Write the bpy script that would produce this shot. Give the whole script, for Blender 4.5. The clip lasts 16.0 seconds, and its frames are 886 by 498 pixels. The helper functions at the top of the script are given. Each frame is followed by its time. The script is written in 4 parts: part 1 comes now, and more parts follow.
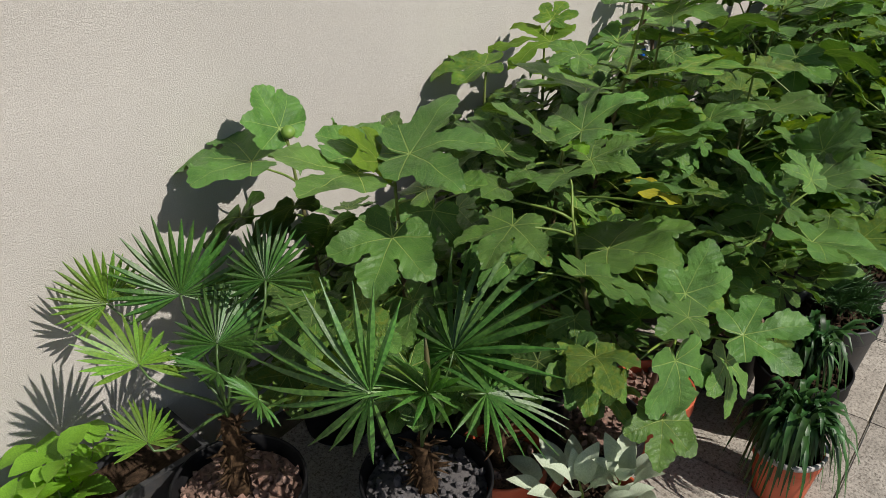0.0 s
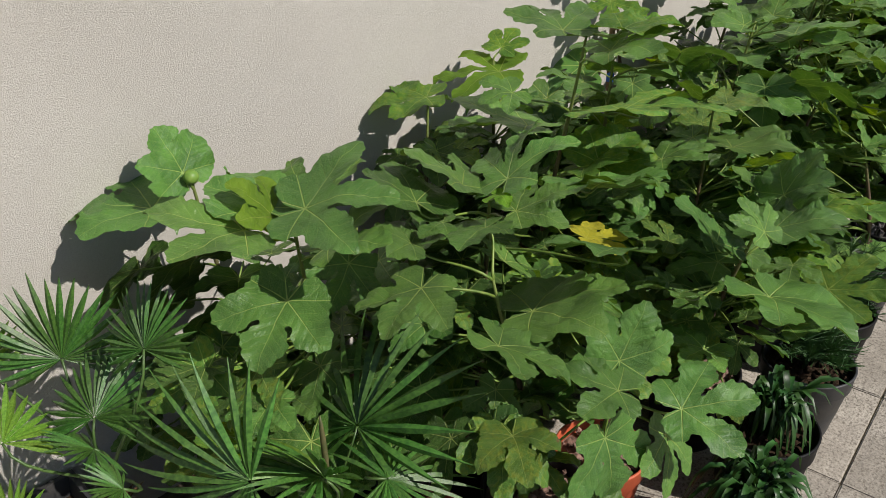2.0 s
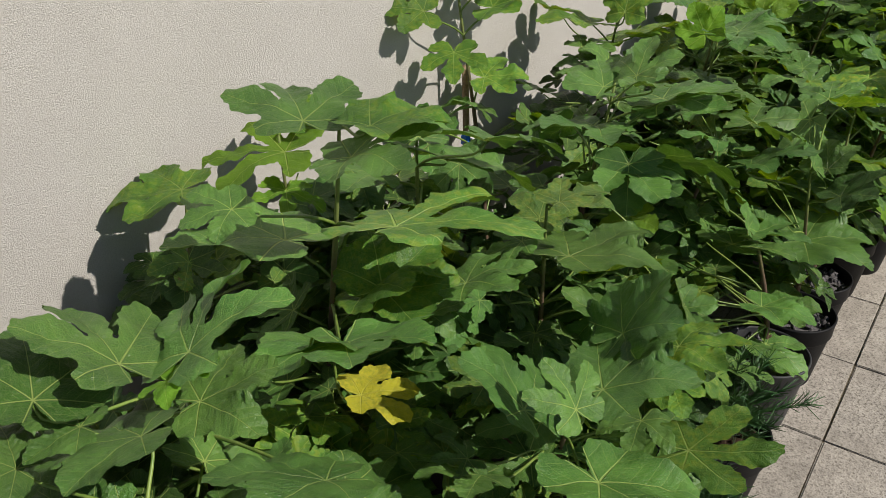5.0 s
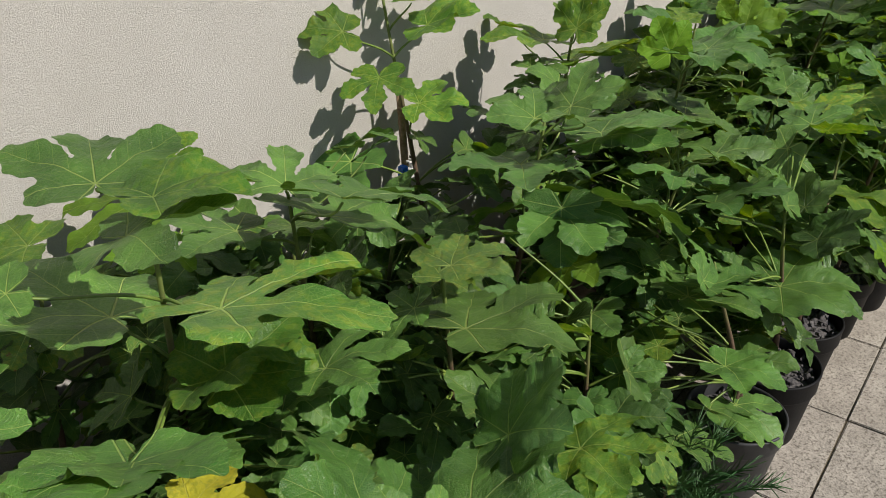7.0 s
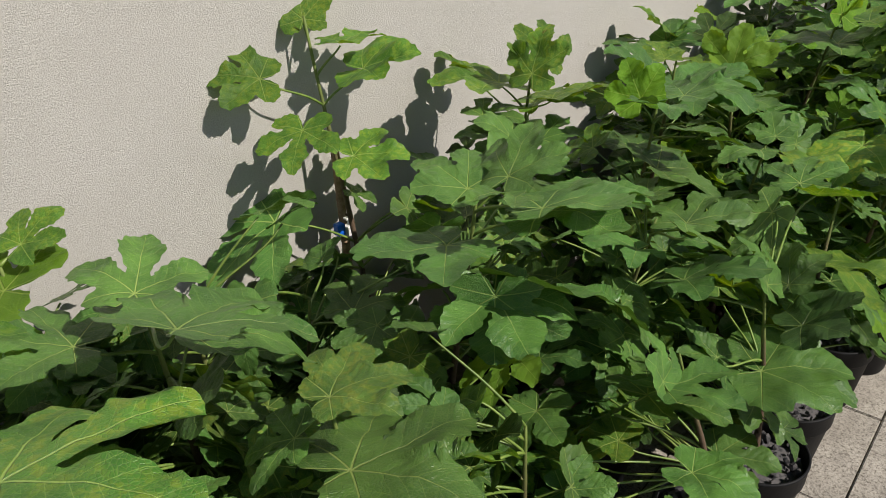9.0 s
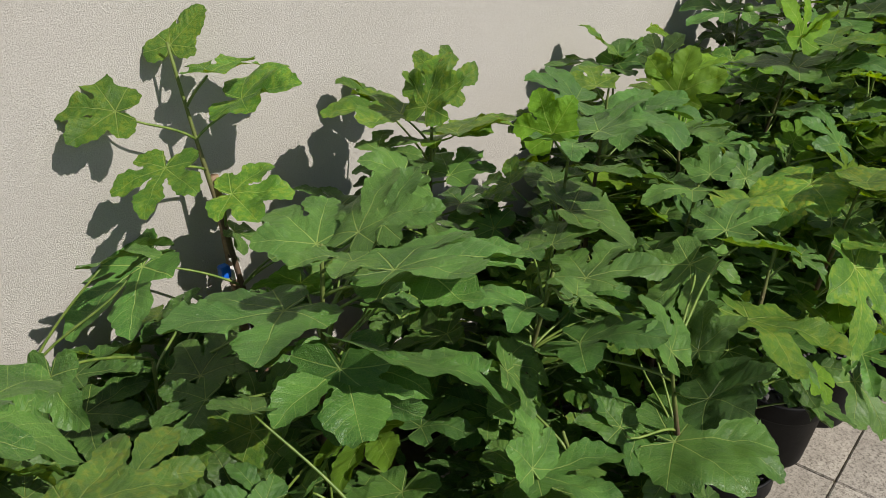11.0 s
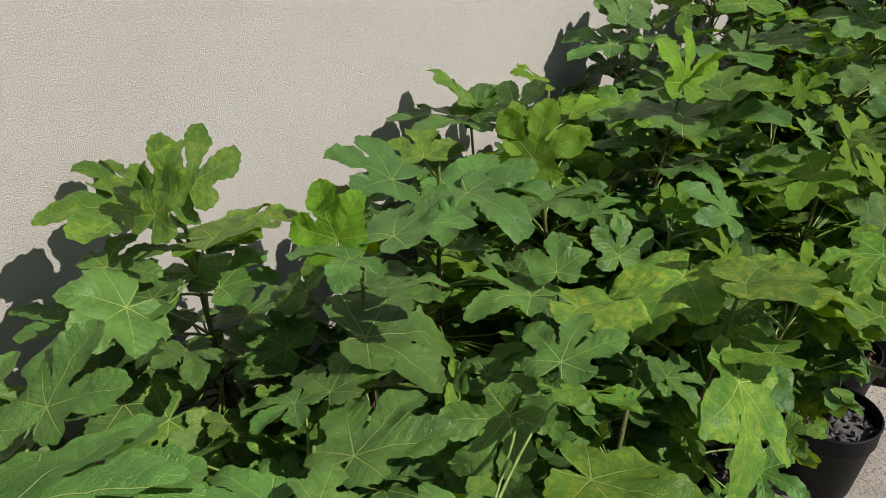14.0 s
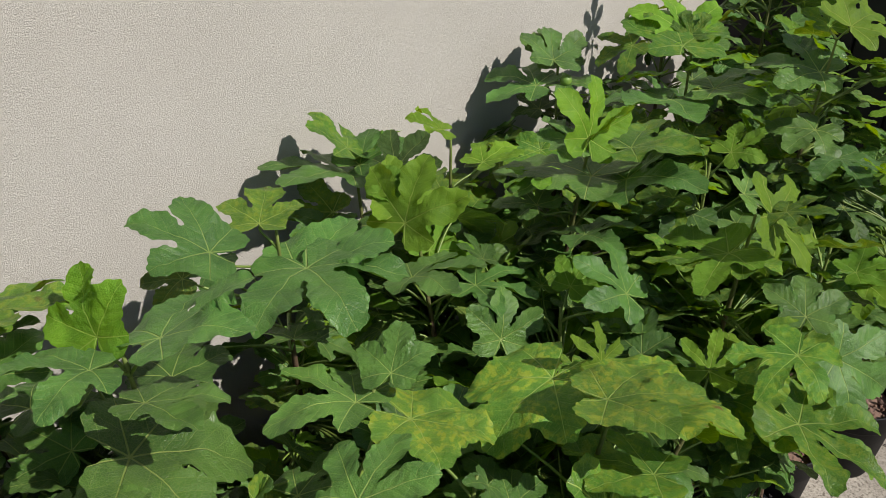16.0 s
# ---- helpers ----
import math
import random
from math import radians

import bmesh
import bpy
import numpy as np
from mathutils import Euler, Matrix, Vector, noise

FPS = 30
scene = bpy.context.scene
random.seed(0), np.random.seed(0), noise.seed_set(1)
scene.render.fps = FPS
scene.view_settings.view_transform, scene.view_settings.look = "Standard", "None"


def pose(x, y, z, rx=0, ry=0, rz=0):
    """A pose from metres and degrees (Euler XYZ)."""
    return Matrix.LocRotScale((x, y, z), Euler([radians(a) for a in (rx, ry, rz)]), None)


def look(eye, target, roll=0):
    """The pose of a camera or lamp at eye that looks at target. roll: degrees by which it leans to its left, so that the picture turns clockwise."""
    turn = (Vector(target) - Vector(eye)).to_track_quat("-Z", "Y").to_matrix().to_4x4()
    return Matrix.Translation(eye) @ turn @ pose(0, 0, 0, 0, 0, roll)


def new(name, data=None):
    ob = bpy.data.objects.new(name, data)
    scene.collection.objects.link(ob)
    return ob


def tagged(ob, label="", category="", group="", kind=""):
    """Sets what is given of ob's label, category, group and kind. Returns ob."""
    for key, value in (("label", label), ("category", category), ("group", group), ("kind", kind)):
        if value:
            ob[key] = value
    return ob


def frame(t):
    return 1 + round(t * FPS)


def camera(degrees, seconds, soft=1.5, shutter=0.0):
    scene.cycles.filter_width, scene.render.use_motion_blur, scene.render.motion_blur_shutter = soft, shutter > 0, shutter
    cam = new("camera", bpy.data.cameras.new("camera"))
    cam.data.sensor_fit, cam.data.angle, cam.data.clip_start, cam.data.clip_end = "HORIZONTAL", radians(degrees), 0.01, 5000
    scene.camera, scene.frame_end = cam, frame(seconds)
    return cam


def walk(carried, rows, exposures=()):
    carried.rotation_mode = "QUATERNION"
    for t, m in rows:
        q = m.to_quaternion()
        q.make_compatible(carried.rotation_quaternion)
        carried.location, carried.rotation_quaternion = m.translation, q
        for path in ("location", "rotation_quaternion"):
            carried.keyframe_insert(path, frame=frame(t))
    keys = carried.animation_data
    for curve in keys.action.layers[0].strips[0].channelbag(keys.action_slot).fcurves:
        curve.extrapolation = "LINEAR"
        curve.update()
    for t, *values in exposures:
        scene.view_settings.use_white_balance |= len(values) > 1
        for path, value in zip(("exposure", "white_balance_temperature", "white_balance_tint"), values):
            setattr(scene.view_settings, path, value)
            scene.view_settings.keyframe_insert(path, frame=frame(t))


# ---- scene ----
from mathutils.geometry import delaunay_2d_cdt

cam = camera(58.3, 16.0, soft=0.3)
PATH = [
    (0, (0.025, -0.023, 1.474), (1.273, 1.163, 0.455), -0.6),
    (0.5, (0.076, -0.02, 1.48), (1.326, 1.167, 0.465), -0.8),
    (1, (0.134, -0.021, 1.476), (1.385, 1.17, 0.468), -0.7),
    (1.5, (0.215, -0.027, 1.478), (1.459, 1.177, 0.477), -0.7),
    (2, (0.268, -0.031, 1.478), (1.509, 1.176, 0.477), -0.7),
    (2.5, (0.32, -0.014, 1.473), (1.567, 1.183, 0.467), -0.6),
    (3, (0.425, 0.023, 1.476), (1.685, 1.199, 0.463), -0.6),
    (3.5, (0.532, 0.074, 1.473), (1.825, 1.226, 0.473), -0.3),
    (4, (0.634, 0.111, 1.467), (1.964, 1.228, 0.475), 0.1),
    (4.5, (0.731, 0.084, 1.451), (2.063, 1.214, 0.477), -0.0),
    (5, (0.881, 0.043, 1.452), (2.205, 1.185, 0.481), 0.1),
    (5.2, (0.935, 0.031, 1.447), (2.257, 1.179, 0.48), 0.2),
    (7.3, (1.277, 0.025, 1.434), (2.547, 1.233, 0.47), -1.2),
    (7.5, (1.321, 0.032, 1.436), (2.587, 1.245, 0.474), -1.2),
    (8, (1.393, 0.051, 1.443), (2.661, 1.266, 0.486), -1.2),
    (8.5, (1.444, 0.078, 1.449), (2.718, 1.289, 0.494), -1.0),
    (9, (1.524, 0.088, 1.458), (2.781, 1.31, 0.495), -1.0),
    (9.2, (1.576, 0.087, 1.461), (2.822, 1.314, 0.491), -1.0),
    (11.3, (1.853, 0.029, 1.46), (3.079, 1.286, 0.502), -0.9),
    (11.5, (1.868, 0.032, 1.461), (3.101, 1.278, 0.498), -0.9),
    (12, (1.934, 0.05, 1.45), (3.18, 1.281, 0.485), -1.3),
    (12.5, (2.057, 0.079, 1.449), (3.323, 1.287, 0.481), -1.4),
    (13, (2.153, 0.084, 1.461), (3.439, 1.274, 0.497), -1.5),
    (13.5, (2.236, 0.095, 1.46), (3.531, 1.275, 0.497), -1.5),
    (14, (2.349, 0.104, 1.465), (3.64, 1.292, 0.504), -1.2),
    (14.5, (2.484, 0.097, 1.472), (3.761, 1.309, 0.523), -0.7),
    (15, (2.589, 0.075, 1.469), (3.856, 1.308, 0.534), -0.2),
    (15.5, (2.657, 0.058, 1.464), (3.924, 1.294, 0.532), 0.0),
    (16, (2.72, 0.067, 1.462), (4.004, 1.283, 0.528), 0.3),
]
walk(cam, [(t, look(eye, target, roll)) for t, eye, target, roll in PATH], exposures=[(0.0, 0.06), (16.0, 0.06)])

# ---- light ----
SUN = Vector((0.25, -1.0, 1.0)).normalized()      # the way towards the sun
world = bpy.data.worlds.new("sky")
scene.world = world
world.use_nodes = True
wn = world.node_tree.nodes
sky = wn.new("ShaderNodeTexSky")
sky.sky_type = "NISHITA"
sky.sun_disc = False
sky.sun_elevation = math.asin(SUN.z)
sky.sun_rotation = math.atan2(SUN.x, SUN.y)
world.node_tree.links.new(sky.outputs["Color"], wn["Background"].inputs["Color"])
wn["Background"].inputs["Strength"].default_value = 0.067
lamp = bpy.data.lights.new("sun", "SUN")
lamp.energy, lamp.angle, lamp.color = 4.92, radians(0.5), (1.0, 0.945, 0.87)
sun = new("sun", lamp)
sun.matrix_world = look(SUN * 20, (0, 0, 0))


# ---- materials ----
class Nodes:
    """Short hand for one node material."""

    def __init__(self, name):
        self.mat = bpy.data.materials.new(name)
        self.mat.use_nodes = True
        self.tree = self.mat.node_tree
        self.bsdf = self.tree.nodes["Principled BSDF"]
        self.out = self.tree.nodes["Material Output"]

    def add(self, kind):
        return self.tree.nodes.new("ShaderNode" + kind)

    def link(self, a, b):
        self.tree.links.new(a, b)

    def put(self, node, index, value):
        if isinstance(value, bpy.types.NodeSocket):
            self.link(value, node.inputs[index])
        else:
            node.inputs[index].default_value = value

    def math(self, op, a, b=0.0, c=0.0):
        node = self.add("Math")
        node.operation = op
        for i, v in enumerate((a, b, c)):
            self.put(node, i, v)
        return node.outputs[0]

    def band(self, value, low, high, a=0.0, b=1.0):
        node = self.add("MapRange")
        node.interpolation_type = "SMOOTHSTEP"
        for i, v in enumerate((value, low, high, a, b)):
            self.put(node, i, v)
        return node.outputs[0]

    def noise(self, vector, scale, detail=3.0, rough=0.55):
        node = self.add("TexNoise")
        if vector is not None:
            self.link(vector, node.inputs["Vector"])
        node.inputs["Scale"].default_value = scale
        node.inputs["Detail"].default_value = detail
        node.inputs["Roughness"].default_value = rough
        return node.outputs["Fac"]

    def mix(self, fac, a, b, blend="MIX"):
        node = self.add("Mix")
        node.data_type, node.blend_type = "RGBA", blend
        self.put(node, 0, fac)
        for i, v in ((6, a), (7, b)):
            if isinstance(v, bpy.types.NodeSocket):
                self.link(v, node.inputs[i])
            else:
                node.inputs[i].default_value = (*v, 1.0)
        return node.outputs[2]

    def where(self, kind="Object"):
        return self.add("TexCoord").outputs[kind]

    def world_at(self):
        return self.add("NewGeometry").outputs["Position"]

    def any_of(self):
        return self.add("ObjectInfo").outputs["Random"]

    def tint(self, colour, hue=0.5, sat=1.0, val=1.0):
        node = self.add("HueSaturation")
        self.put(node, 0, hue), self.put(node, 1, sat), self.put(node, 2, val)
        self.link(colour, node.inputs["Color"])
        return node.outputs[0]

    def bump(self, height, strength, distance):
        node = self.add("Bump")
        self.link(height, node.inputs["Height"])
        node.inputs["Strength"].default_value, node.inputs["Distance"].default_value = strength, distance
        self.link(node.outputs[0], self.bsdf.inputs["Normal"])
        return node.outputs[0]

    def done(self, colour, rough=0.5, spec=0.5, metal=0.0):
        self.put(self.bsdf, "Base Color", colour if isinstance(colour, bpy.types.NodeSocket) else (*colour, 1))
        self.put(self.bsdf, "Roughness", rough)
        self.put(self.bsdf, "Specular IOR Level", spec)
        self.put(self.bsdf, "Metallic", metal)
        return self.mat


def stucco_material():
    m = Nodes("stucco")
    at = m.world_at()
    squash = m.add("Mapping")
    squash.inputs["Scale"].default_value = (0.95, 1.0, 1.0)
    m.link(at, squash.inputs["Vector"])
    fine = m.noise(squash.outputs[0], 390, 4, 0.70)
    broad = m.noise(at, 2.2, 4)
    pits = m.band(fine, 0.28, 0.66)
    grain = m.noise(squash.outputs[0], 600, 2)
    colour = m.mix(m.band(broad, 0.3, 0.7), (0.500, 0.475, 0.440), (0.540, 0.514, 0.478))
    # Shade inside the pits is painted in here, on top of the bump.
    colour = m.mix(m.math("MULTIPLY", m.math("SUBTRACT", 1.0, pits), 0.32), colour, (0.33, 0.29, 0.245))
    height = m.math("ADD", pits, m.math("MULTIPLY", grain, 0.35))
    m.bump(height, 0.75, 0.0016)
    return m.done(colour, 0.92, 0.2)


def paving_material(tone):
    m = Nodes("paving")
    at = m.world_at()
    grit = m.add("TexVoronoi")
    grit.inputs["Scale"].default_value = 170
    m.link(at, grit.inputs["Vector"])
    fine = m.noise(at, 110, 4, 0.75)
    broad = m.noise(at, 16, 6, 0.75)
    stain = m.band(m.noise(at, 2.6, 4), 0.42, 0.62)
    base = m.mix(m.band(grit.outputs["Distance"], 0.1, 0.75), tuple(0.72 * c for c in tone), tone)
    base = m.mix(m.math("MULTIPLY", m.band(fine, 0.49, 0.64), 0.85), base, (0.12, 0.100, 0.078))
    base = m.mix(m.math("MULTIPLY", stain, 0.35), base, (0.21, 0.18, 0.145))
    base = m.tint(base, 0.5, 0.9, m.math("ADD", 0.40, m.math("MULTIPLY", broad, 1.15)))
    base = m.tint(base, 0.5, 1.0, m.math("ADD", 0.9, m.math("MULTIPLY", m.any_of(), 0.2)))
    m.bump(m.math("ADD", fine, m.math("MULTIPLY", grit.outputs["Distance"], 0.8)), 0.6, 0.002)
    return m.done(base, 0.9, 0.25)


def leaf_material(name, dark, light, young=0.0, mottle=0.0, mottle_colour=(0.28, 0.30, 0.03), brown=0.0, gloss=0.34, thin=0.20, shine=0.27):
    """A fig leaf: veins that fan out from the stalk at every 52 degrees, with side veins, quilting and blotches."""
    m = Nodes(name)
    uv = m.where("UV")
    split = m.add("SeparateXYZ")
    m.link(uv, split.inputs[0])
    u = m.math("MULTIPLY", m.math("SUBTRACT", split.outputs[0], 0.5), 2.5)
    v = m.math("MULTIPLY", m.math("SUBTRACT", split.outputs[1], 0.5), 2.5)
    radius = m.math("SQRT", m.math("ADD", m.math("MULTIPLY", u, u), m.math("MULTIPLY", v, v)))
    angle = m.math("ARCTAN2", u, v)
    step = radians(52)
    fold = m.math("PINGPONG", m.math("ADD", angle, step * 4), step)
    fold = m.math("MINIMUM", fold, m.math("SUBTRACT", step, fold))
    off = m.math("MULTIPLY", radius, m.math("SINE", fold))
    along = m.math("MULTIPLY", radius, m.math("COSINE", fold))
    main_w = m.math("MAXIMUM", m.math("MULTIPLY", m.math("SUBTRACT", 1.12, radius), 0.0115), 0.0040)
    main = m.math("SUBTRACT", 1.0, m.band(off, m.math("MULTIPLY", main_w, 0.5), main_w))
    wig = m.noise(uv, 9, 2)
    run = m.math("ADD", m.math("SUBTRACT", along, m.math("MULTIPLY", off, 0.85)), m.math("MULTIPLY", wig, 0.05))
    saw = m.math("ABSOLUTE", m.math("SUBTRACT", m.math("FRACT", m.math("MULTIPLY", run, 7.5)), 0.5))
    side = m.math("MULTIPLY", m.band(saw, 0.474, 0.488), m.band(radius, 0.1, 0.25))
    obj = m.any_of()
    blot = m.add("Mapping")
    m.link(uv, blot.inputs["Vector"])
    shift = m.add("CombineXYZ")
    m.put(shift, 0, m.math("MULTIPLY", obj, 37.0))
    m.put(shift, 1, m.math("MULTIPLY", obj, 91.0))
    m.link(shift.outputs[0], blot.inputs["Location"])
    broad = m.noise(blot.outputs[0], 5, 4)
    fine = m.noise(blot.outputs[0], 60, 2)
    colour = m.mix(m.band(broad, 0.32, 0.68), dark, light)
    colour = m.mix(m.math("MULTIPLY", m.band(fine, 0.45, 0.7), 0.25), colour, light)
    if mottle:
        net = m.noise(blot.outputs[0], 24, 5, 0.7)
        patch = m.math("MULTIPLY", m.band(net, 0.47, 0.57), m.band(broad, 0.36, 0.56))
        colour = m.mix(m.math("MULTIPLY", patch, mottle), colour, mottle_colour)
    if brown:
        spot = m.math("MULTIPLY", m.band(m.noise(blot.outputs[0], 4.2, 3), 0.66, 0.70), m.band(radius, 0.45, 0.7))
        colour = m.mix(m.math("MULTIPLY", spot, brown), colour, (0.16, 0.06, 0.025))
    mesh = m.add("TexVoronoi")
    mesh.feature = "DISTANCE_TO_EDGE"
    mesh.inputs["Scale"].default_value = 95
    m.link(blot.outputs[0], mesh.inputs["Vector"])
    net_vein = m.math("SUBTRACT", 1.0, m.band(mesh.outputs["Distance"], 0.02, 0.12))
    vein = tuple(min(1.0, 0.6 * c + k) for c, k in zip(light, (0.26, 0.30, 0.09)))
    colour = m.mix(m.math("MULTIPLY", net_vein, 0.15), colour, vein)
    colour = m.mix(m.math("MULTIPLY", side, 0.40), colour, vein)
    colour = m.mix(m.math("MULTIPLY", main, 0.80), colour, vein)
    colour = m.tint(colour, m.math("ADD", 0.483, m.math("MULTIPLY", obj, 0.020)), 1.0,
                    m.math("ADD", 0.74, m.math("MULTIPLY", m.math("FRACT", m.math("MULTIPLY", obj, 7.3)), 0.46)))
    quilt = m.math("MULTIPLY", m.math("SUBTRACT", 0.5, saw), 0.38)
    height = m.math("ADD", m.math("SUBTRACT", quilt, m.math("MULTIPLY", main, 1.2)), m.math("MULTIPLY", m.noise(blot.outputs[0], 18, 3, 0.55), 0.7))
    height = m.math("SUBTRACT", height, m.math("MULTIPLY", net_vein, 0.15))
    height = m.math("ADD", height, m.math("MULTIPLY", m.noise(blot.outputs[0], 80, 3, 0.6), 0.30))
    normal = m.bump(height, 0.75, 0.0048)
    m.done(colour, m.math("ADD", gloss, m.math("MULTIPLY", fine, 0.12)), shine)
    m.put(m.bsdf, "Sheen Weight", 0.03)
    m.put(m.bsdf, "Sheen Roughness", 0.45)
    m.put(m.bsdf, "Sheen Tint", (0.80, 1.0, 0.62, 1.0))
    glow = m.add("BsdfTranslucent")
    m.link(m.tint(colour, 0.472, 1.15, 1.7), glow.inputs["Color"])
    m.link(normal, glow.inputs["Normal"])
    both = m.add("MixShader")
    both.inputs[0].default_value = thin
    m.link(m.bsdf.outputs[0], both.inputs[1])
    m.link(glow.outputs[0], both.inputs[2])
    m.link(both.outputs[0], m.out.inputs["Surface"])
    return m.mat


def blade_material(name, dark, light, rough=0.42, through_it=0.2, shine=0.45):
    m = Nodes(name)
    at = m.where("Object")
    obj = m.any_of()
    broad = m.noise(at, 30, 3)
    colour = m.mix(m.band(broad, 0.3, 0.7), dark, light)
    island = m.add("NewGeometry").outputs["Random Per Island"]
    colour = m.tint(colour, m.math("ADD", 0.49, m.math("MULTIPLY", island, 0.025)), 1.0, m.math("ADD", 0.75, m.math("MULTIPLY", island, 0.5)))
    colour = m.tint(colour, 0.5, 1.0, m.math("ADD", 0.85, m.math("MULTIPLY", obj, 0.3)))
    m.bump(m.noise(at, 400, 2), 0.25, 0.001)
    m.done(colour, rough, shine)
    glow = m.add("BsdfTranslucent")
    m.link(m.tint(colour, 0.48, 1.1, 1.5), glow.inputs["Color"])
    both = m.add("MixShader")
    both.inputs[0].default_value = through_it
    m.link(m.bsdf.outputs[0], both.inputs[1])
    m.link(glow.outputs[0], both.inputs[2])
    m.link(both.outputs[0], m.out.inputs["Surface"])
    return m.mat


def stem_material():
    """Young green wood above, brown bark below."""
    m = Nodes("stem")
    gen = m.where("Generated")
    split = m.add("SeparateXYZ")
    m.link(gen, split.inputs[0])
    at = m.world_at()
    rise = m.math("ADD", split.outputs[2], m.math("MULTIPLY", m.noise(at, 25, 3), 0.35))
    bark = m.mix(m.noise(at, 120, 4), (0.055, 0.035, 0.022), (0.16, 0.105, 0.07))
    green = m.mix(m.noise(at, 60, 3), (0.10, 0.14, 0.03), (0.19, 0.24, 0.06))
    m.bump(m.noise(at, 300, 3), 0.5, 0.002)
    return m.done(m.mix(m.band(rise, 0.72, 1.12), bark, green), 0.65, 0.3)


def plain_material(name, a, b, scale=40, rough=0.5, spec=0.5, bump=0.0, fine=300, wear=None):
    m = Nodes(name)
    at = m.world_at()
    colour = m.mix(m.band(m.noise(at, scale, 4), 0.3, 0.7), a, b)
    if wear:
        colour = m.mix(m.math("MULTIPLY", m.band(m.noise(at, scale * 0.4, 5, 0.7), 0.5, 0.72), 0.6), colour, wear)
    colour = m.tint(colour, 0.5, 1.0, m.math("ADD", 0.85, m.math("MULTIPLY", m.any_of(), 0.3)))
    if bump:
        m.bump(m.noise(at, fine, 3), bump, 0.002)
    return m.done(colour, rough, spec)


def stone_material(name, a, b, c):
    m = Nodes(name)
    island = m.add("NewGeometry").outputs["Random Per Island"]
    at = m.world_at()
    colour = m.mix(island, a, b)
    colour = m.mix(m.band(m.noise(at, 90, 4), 0.45, 0.7), colour, c)
    colour = m.tint(colour, 0.5, 1.0, m.math("ADD", 0.6, m.math("MULTIPLY", m.math("FRACT", m.math("MULTIPLY", island, 13.7)), 0.8)))
    m.bump(m.noise(at, 420, 4), 0.9, 0.003)
    return m.done(colour, 0.92, 0.2)


STUCCO = stucco_material()
PAVING = paving_material((0.43, 0.385, 0.325))
LEAF = {
    # Darker copy of the leaf green: shade inside the crowns is put into it.
    "d": leaf_material("shade_fig_leaf", (0.022, 0.070, 0.011), (0.045, 0.125, 0.019), thin=0.08, shine=0.32),
    "n": leaf_material("fig_leaf", (0.038, 0.120, 0.019), (0.084, 0.214, 0.034), shine=0.50, thin=0.18),
    "y": leaf_material("young_fig_leaf", (0.095, 0.230, 0.016), (0.165, 0.340, 0.026), gloss=0.44, thin=0.36, shine=0.24),
    "m": leaf_material("mottled_fig_leaf", (0.052, 0.148, 0.018), (0.100, 0.242, 0.028), mottle=0.75, mottle_colour=(0.20, 0.30, 0.032), brown=0.5, thin=0.28, shine=0.26),
    "b": leaf_material("scorched_fig_leaf", (0.046, 0.130, 0.020), (0.092, 0.215, 0.032), mottle=0.4, brown=1.0, thin=0.18, shine=0.35),
    "Y": leaf_material("yellow_fig_leaf", (0.52, 0.53, 0.03), (0.64, 0.63, 0.05), mottle=0.5, mottle_colour=(0.20, 0.26, 0.03), brown=0.6, thin=0.3),
    "Y2": leaf_material("yellowing_fig_leaf", (0.070, 0.185, 0.02), (0.125, 0.270, 0.028), mottle=0.9, mottle_colour=(0.29, 0.36, 0.032), brown=0.8, thin=0.2),
}
PETIOLE = plain_material("petiole", (0.095, 0.165, 0.026), (0.18, 0.245, 0.048), 60, 0.45)
STEM = stem_material()
PALM_STALK = plain_material("palm_stalk", (0.035, 0.075, 0.018), (0.070, 0.130, 0.030), 60, 0.4)
FROND = blade_material("palm_frond", (0.034, 0.098, 0.018), (0.082, 0.188, 0.034), 0.35, 0.20, 0.5)
FROND_PALE = blade_material("pale_palm_frond", (0.085, 0.180, 0.022), (0.170, 0.300, 0.040), 0.38, 0.25, 0.5)
SPEAR = plain_material("spear_frond", (0.075, 0.085, 0.030), (0.16, 0.125, 0.060), 50, 0.5)
FIBRE = plain_material("palm_fibre", (0.028, 0.017, 0.010), (0.085, 0.052, 0.028), 90, 0.95, 0.1, 0.9)
STRAP = blade_material("strap_leaf", (0.016, 0.052, 0.012), (0.040, 0.105, 0.022), 0.45, 0.12)
NEEDLE = blade_material("needle", (0.025, 0.070, 0.020), (0.055, 0.125, 0.035), 0.5, 0.1)
SAGE = blade_material("sage_leaf", (0.40, 0.47, 0.34), (0.55, 0.61, 0.48), 0.8, 0.2, 0.2)
HERB = blade_material("herb_leaf", (0.13, 0.28, 0.022), (0.21, 0.40, 0.04), 0.45, 0.4)
POT_BLACK = plain_material("black_plastic", (0.006, 0.006, 0.007), (0.012, 0.012, 0.013), 30, 0.55, 0.14, 0.15, 200, (0.012, 0.011, 0.010))
POT_GREY = plain_material("grey_plastic", (0.022, 0.023, 0.025), (0.038, 0.039, 0.042), 25, 0.5, 0.35, 0.1, 200, (0.06, 0.055, 0.05))
POT_RED = plain_material("terracotta_plastic", (0.40, 0.075, 0.030), (0.50, 0.105, 0.045), 20, 0.5, 0.4, 0.1, 200, (0.33, 0.11, 0.07))
RIM_GREY = plain_material("faded_rim", (0.30, 0.29, 0.28), (0.42, 0.40, 0.38), 60, 0.6)
GRAVEL = stone_material("lava_gravel", (0.17, 0.095, 0.07), (0.30, 0.20, 0.16), (0.08, 0.055, 0.045))
GRAVEL_GREY = stone_material("grey_gravel", (0.07, 0.065, 0.065), (0.16, 0.15, 0.15), (0.035, 0.035, 0.04))
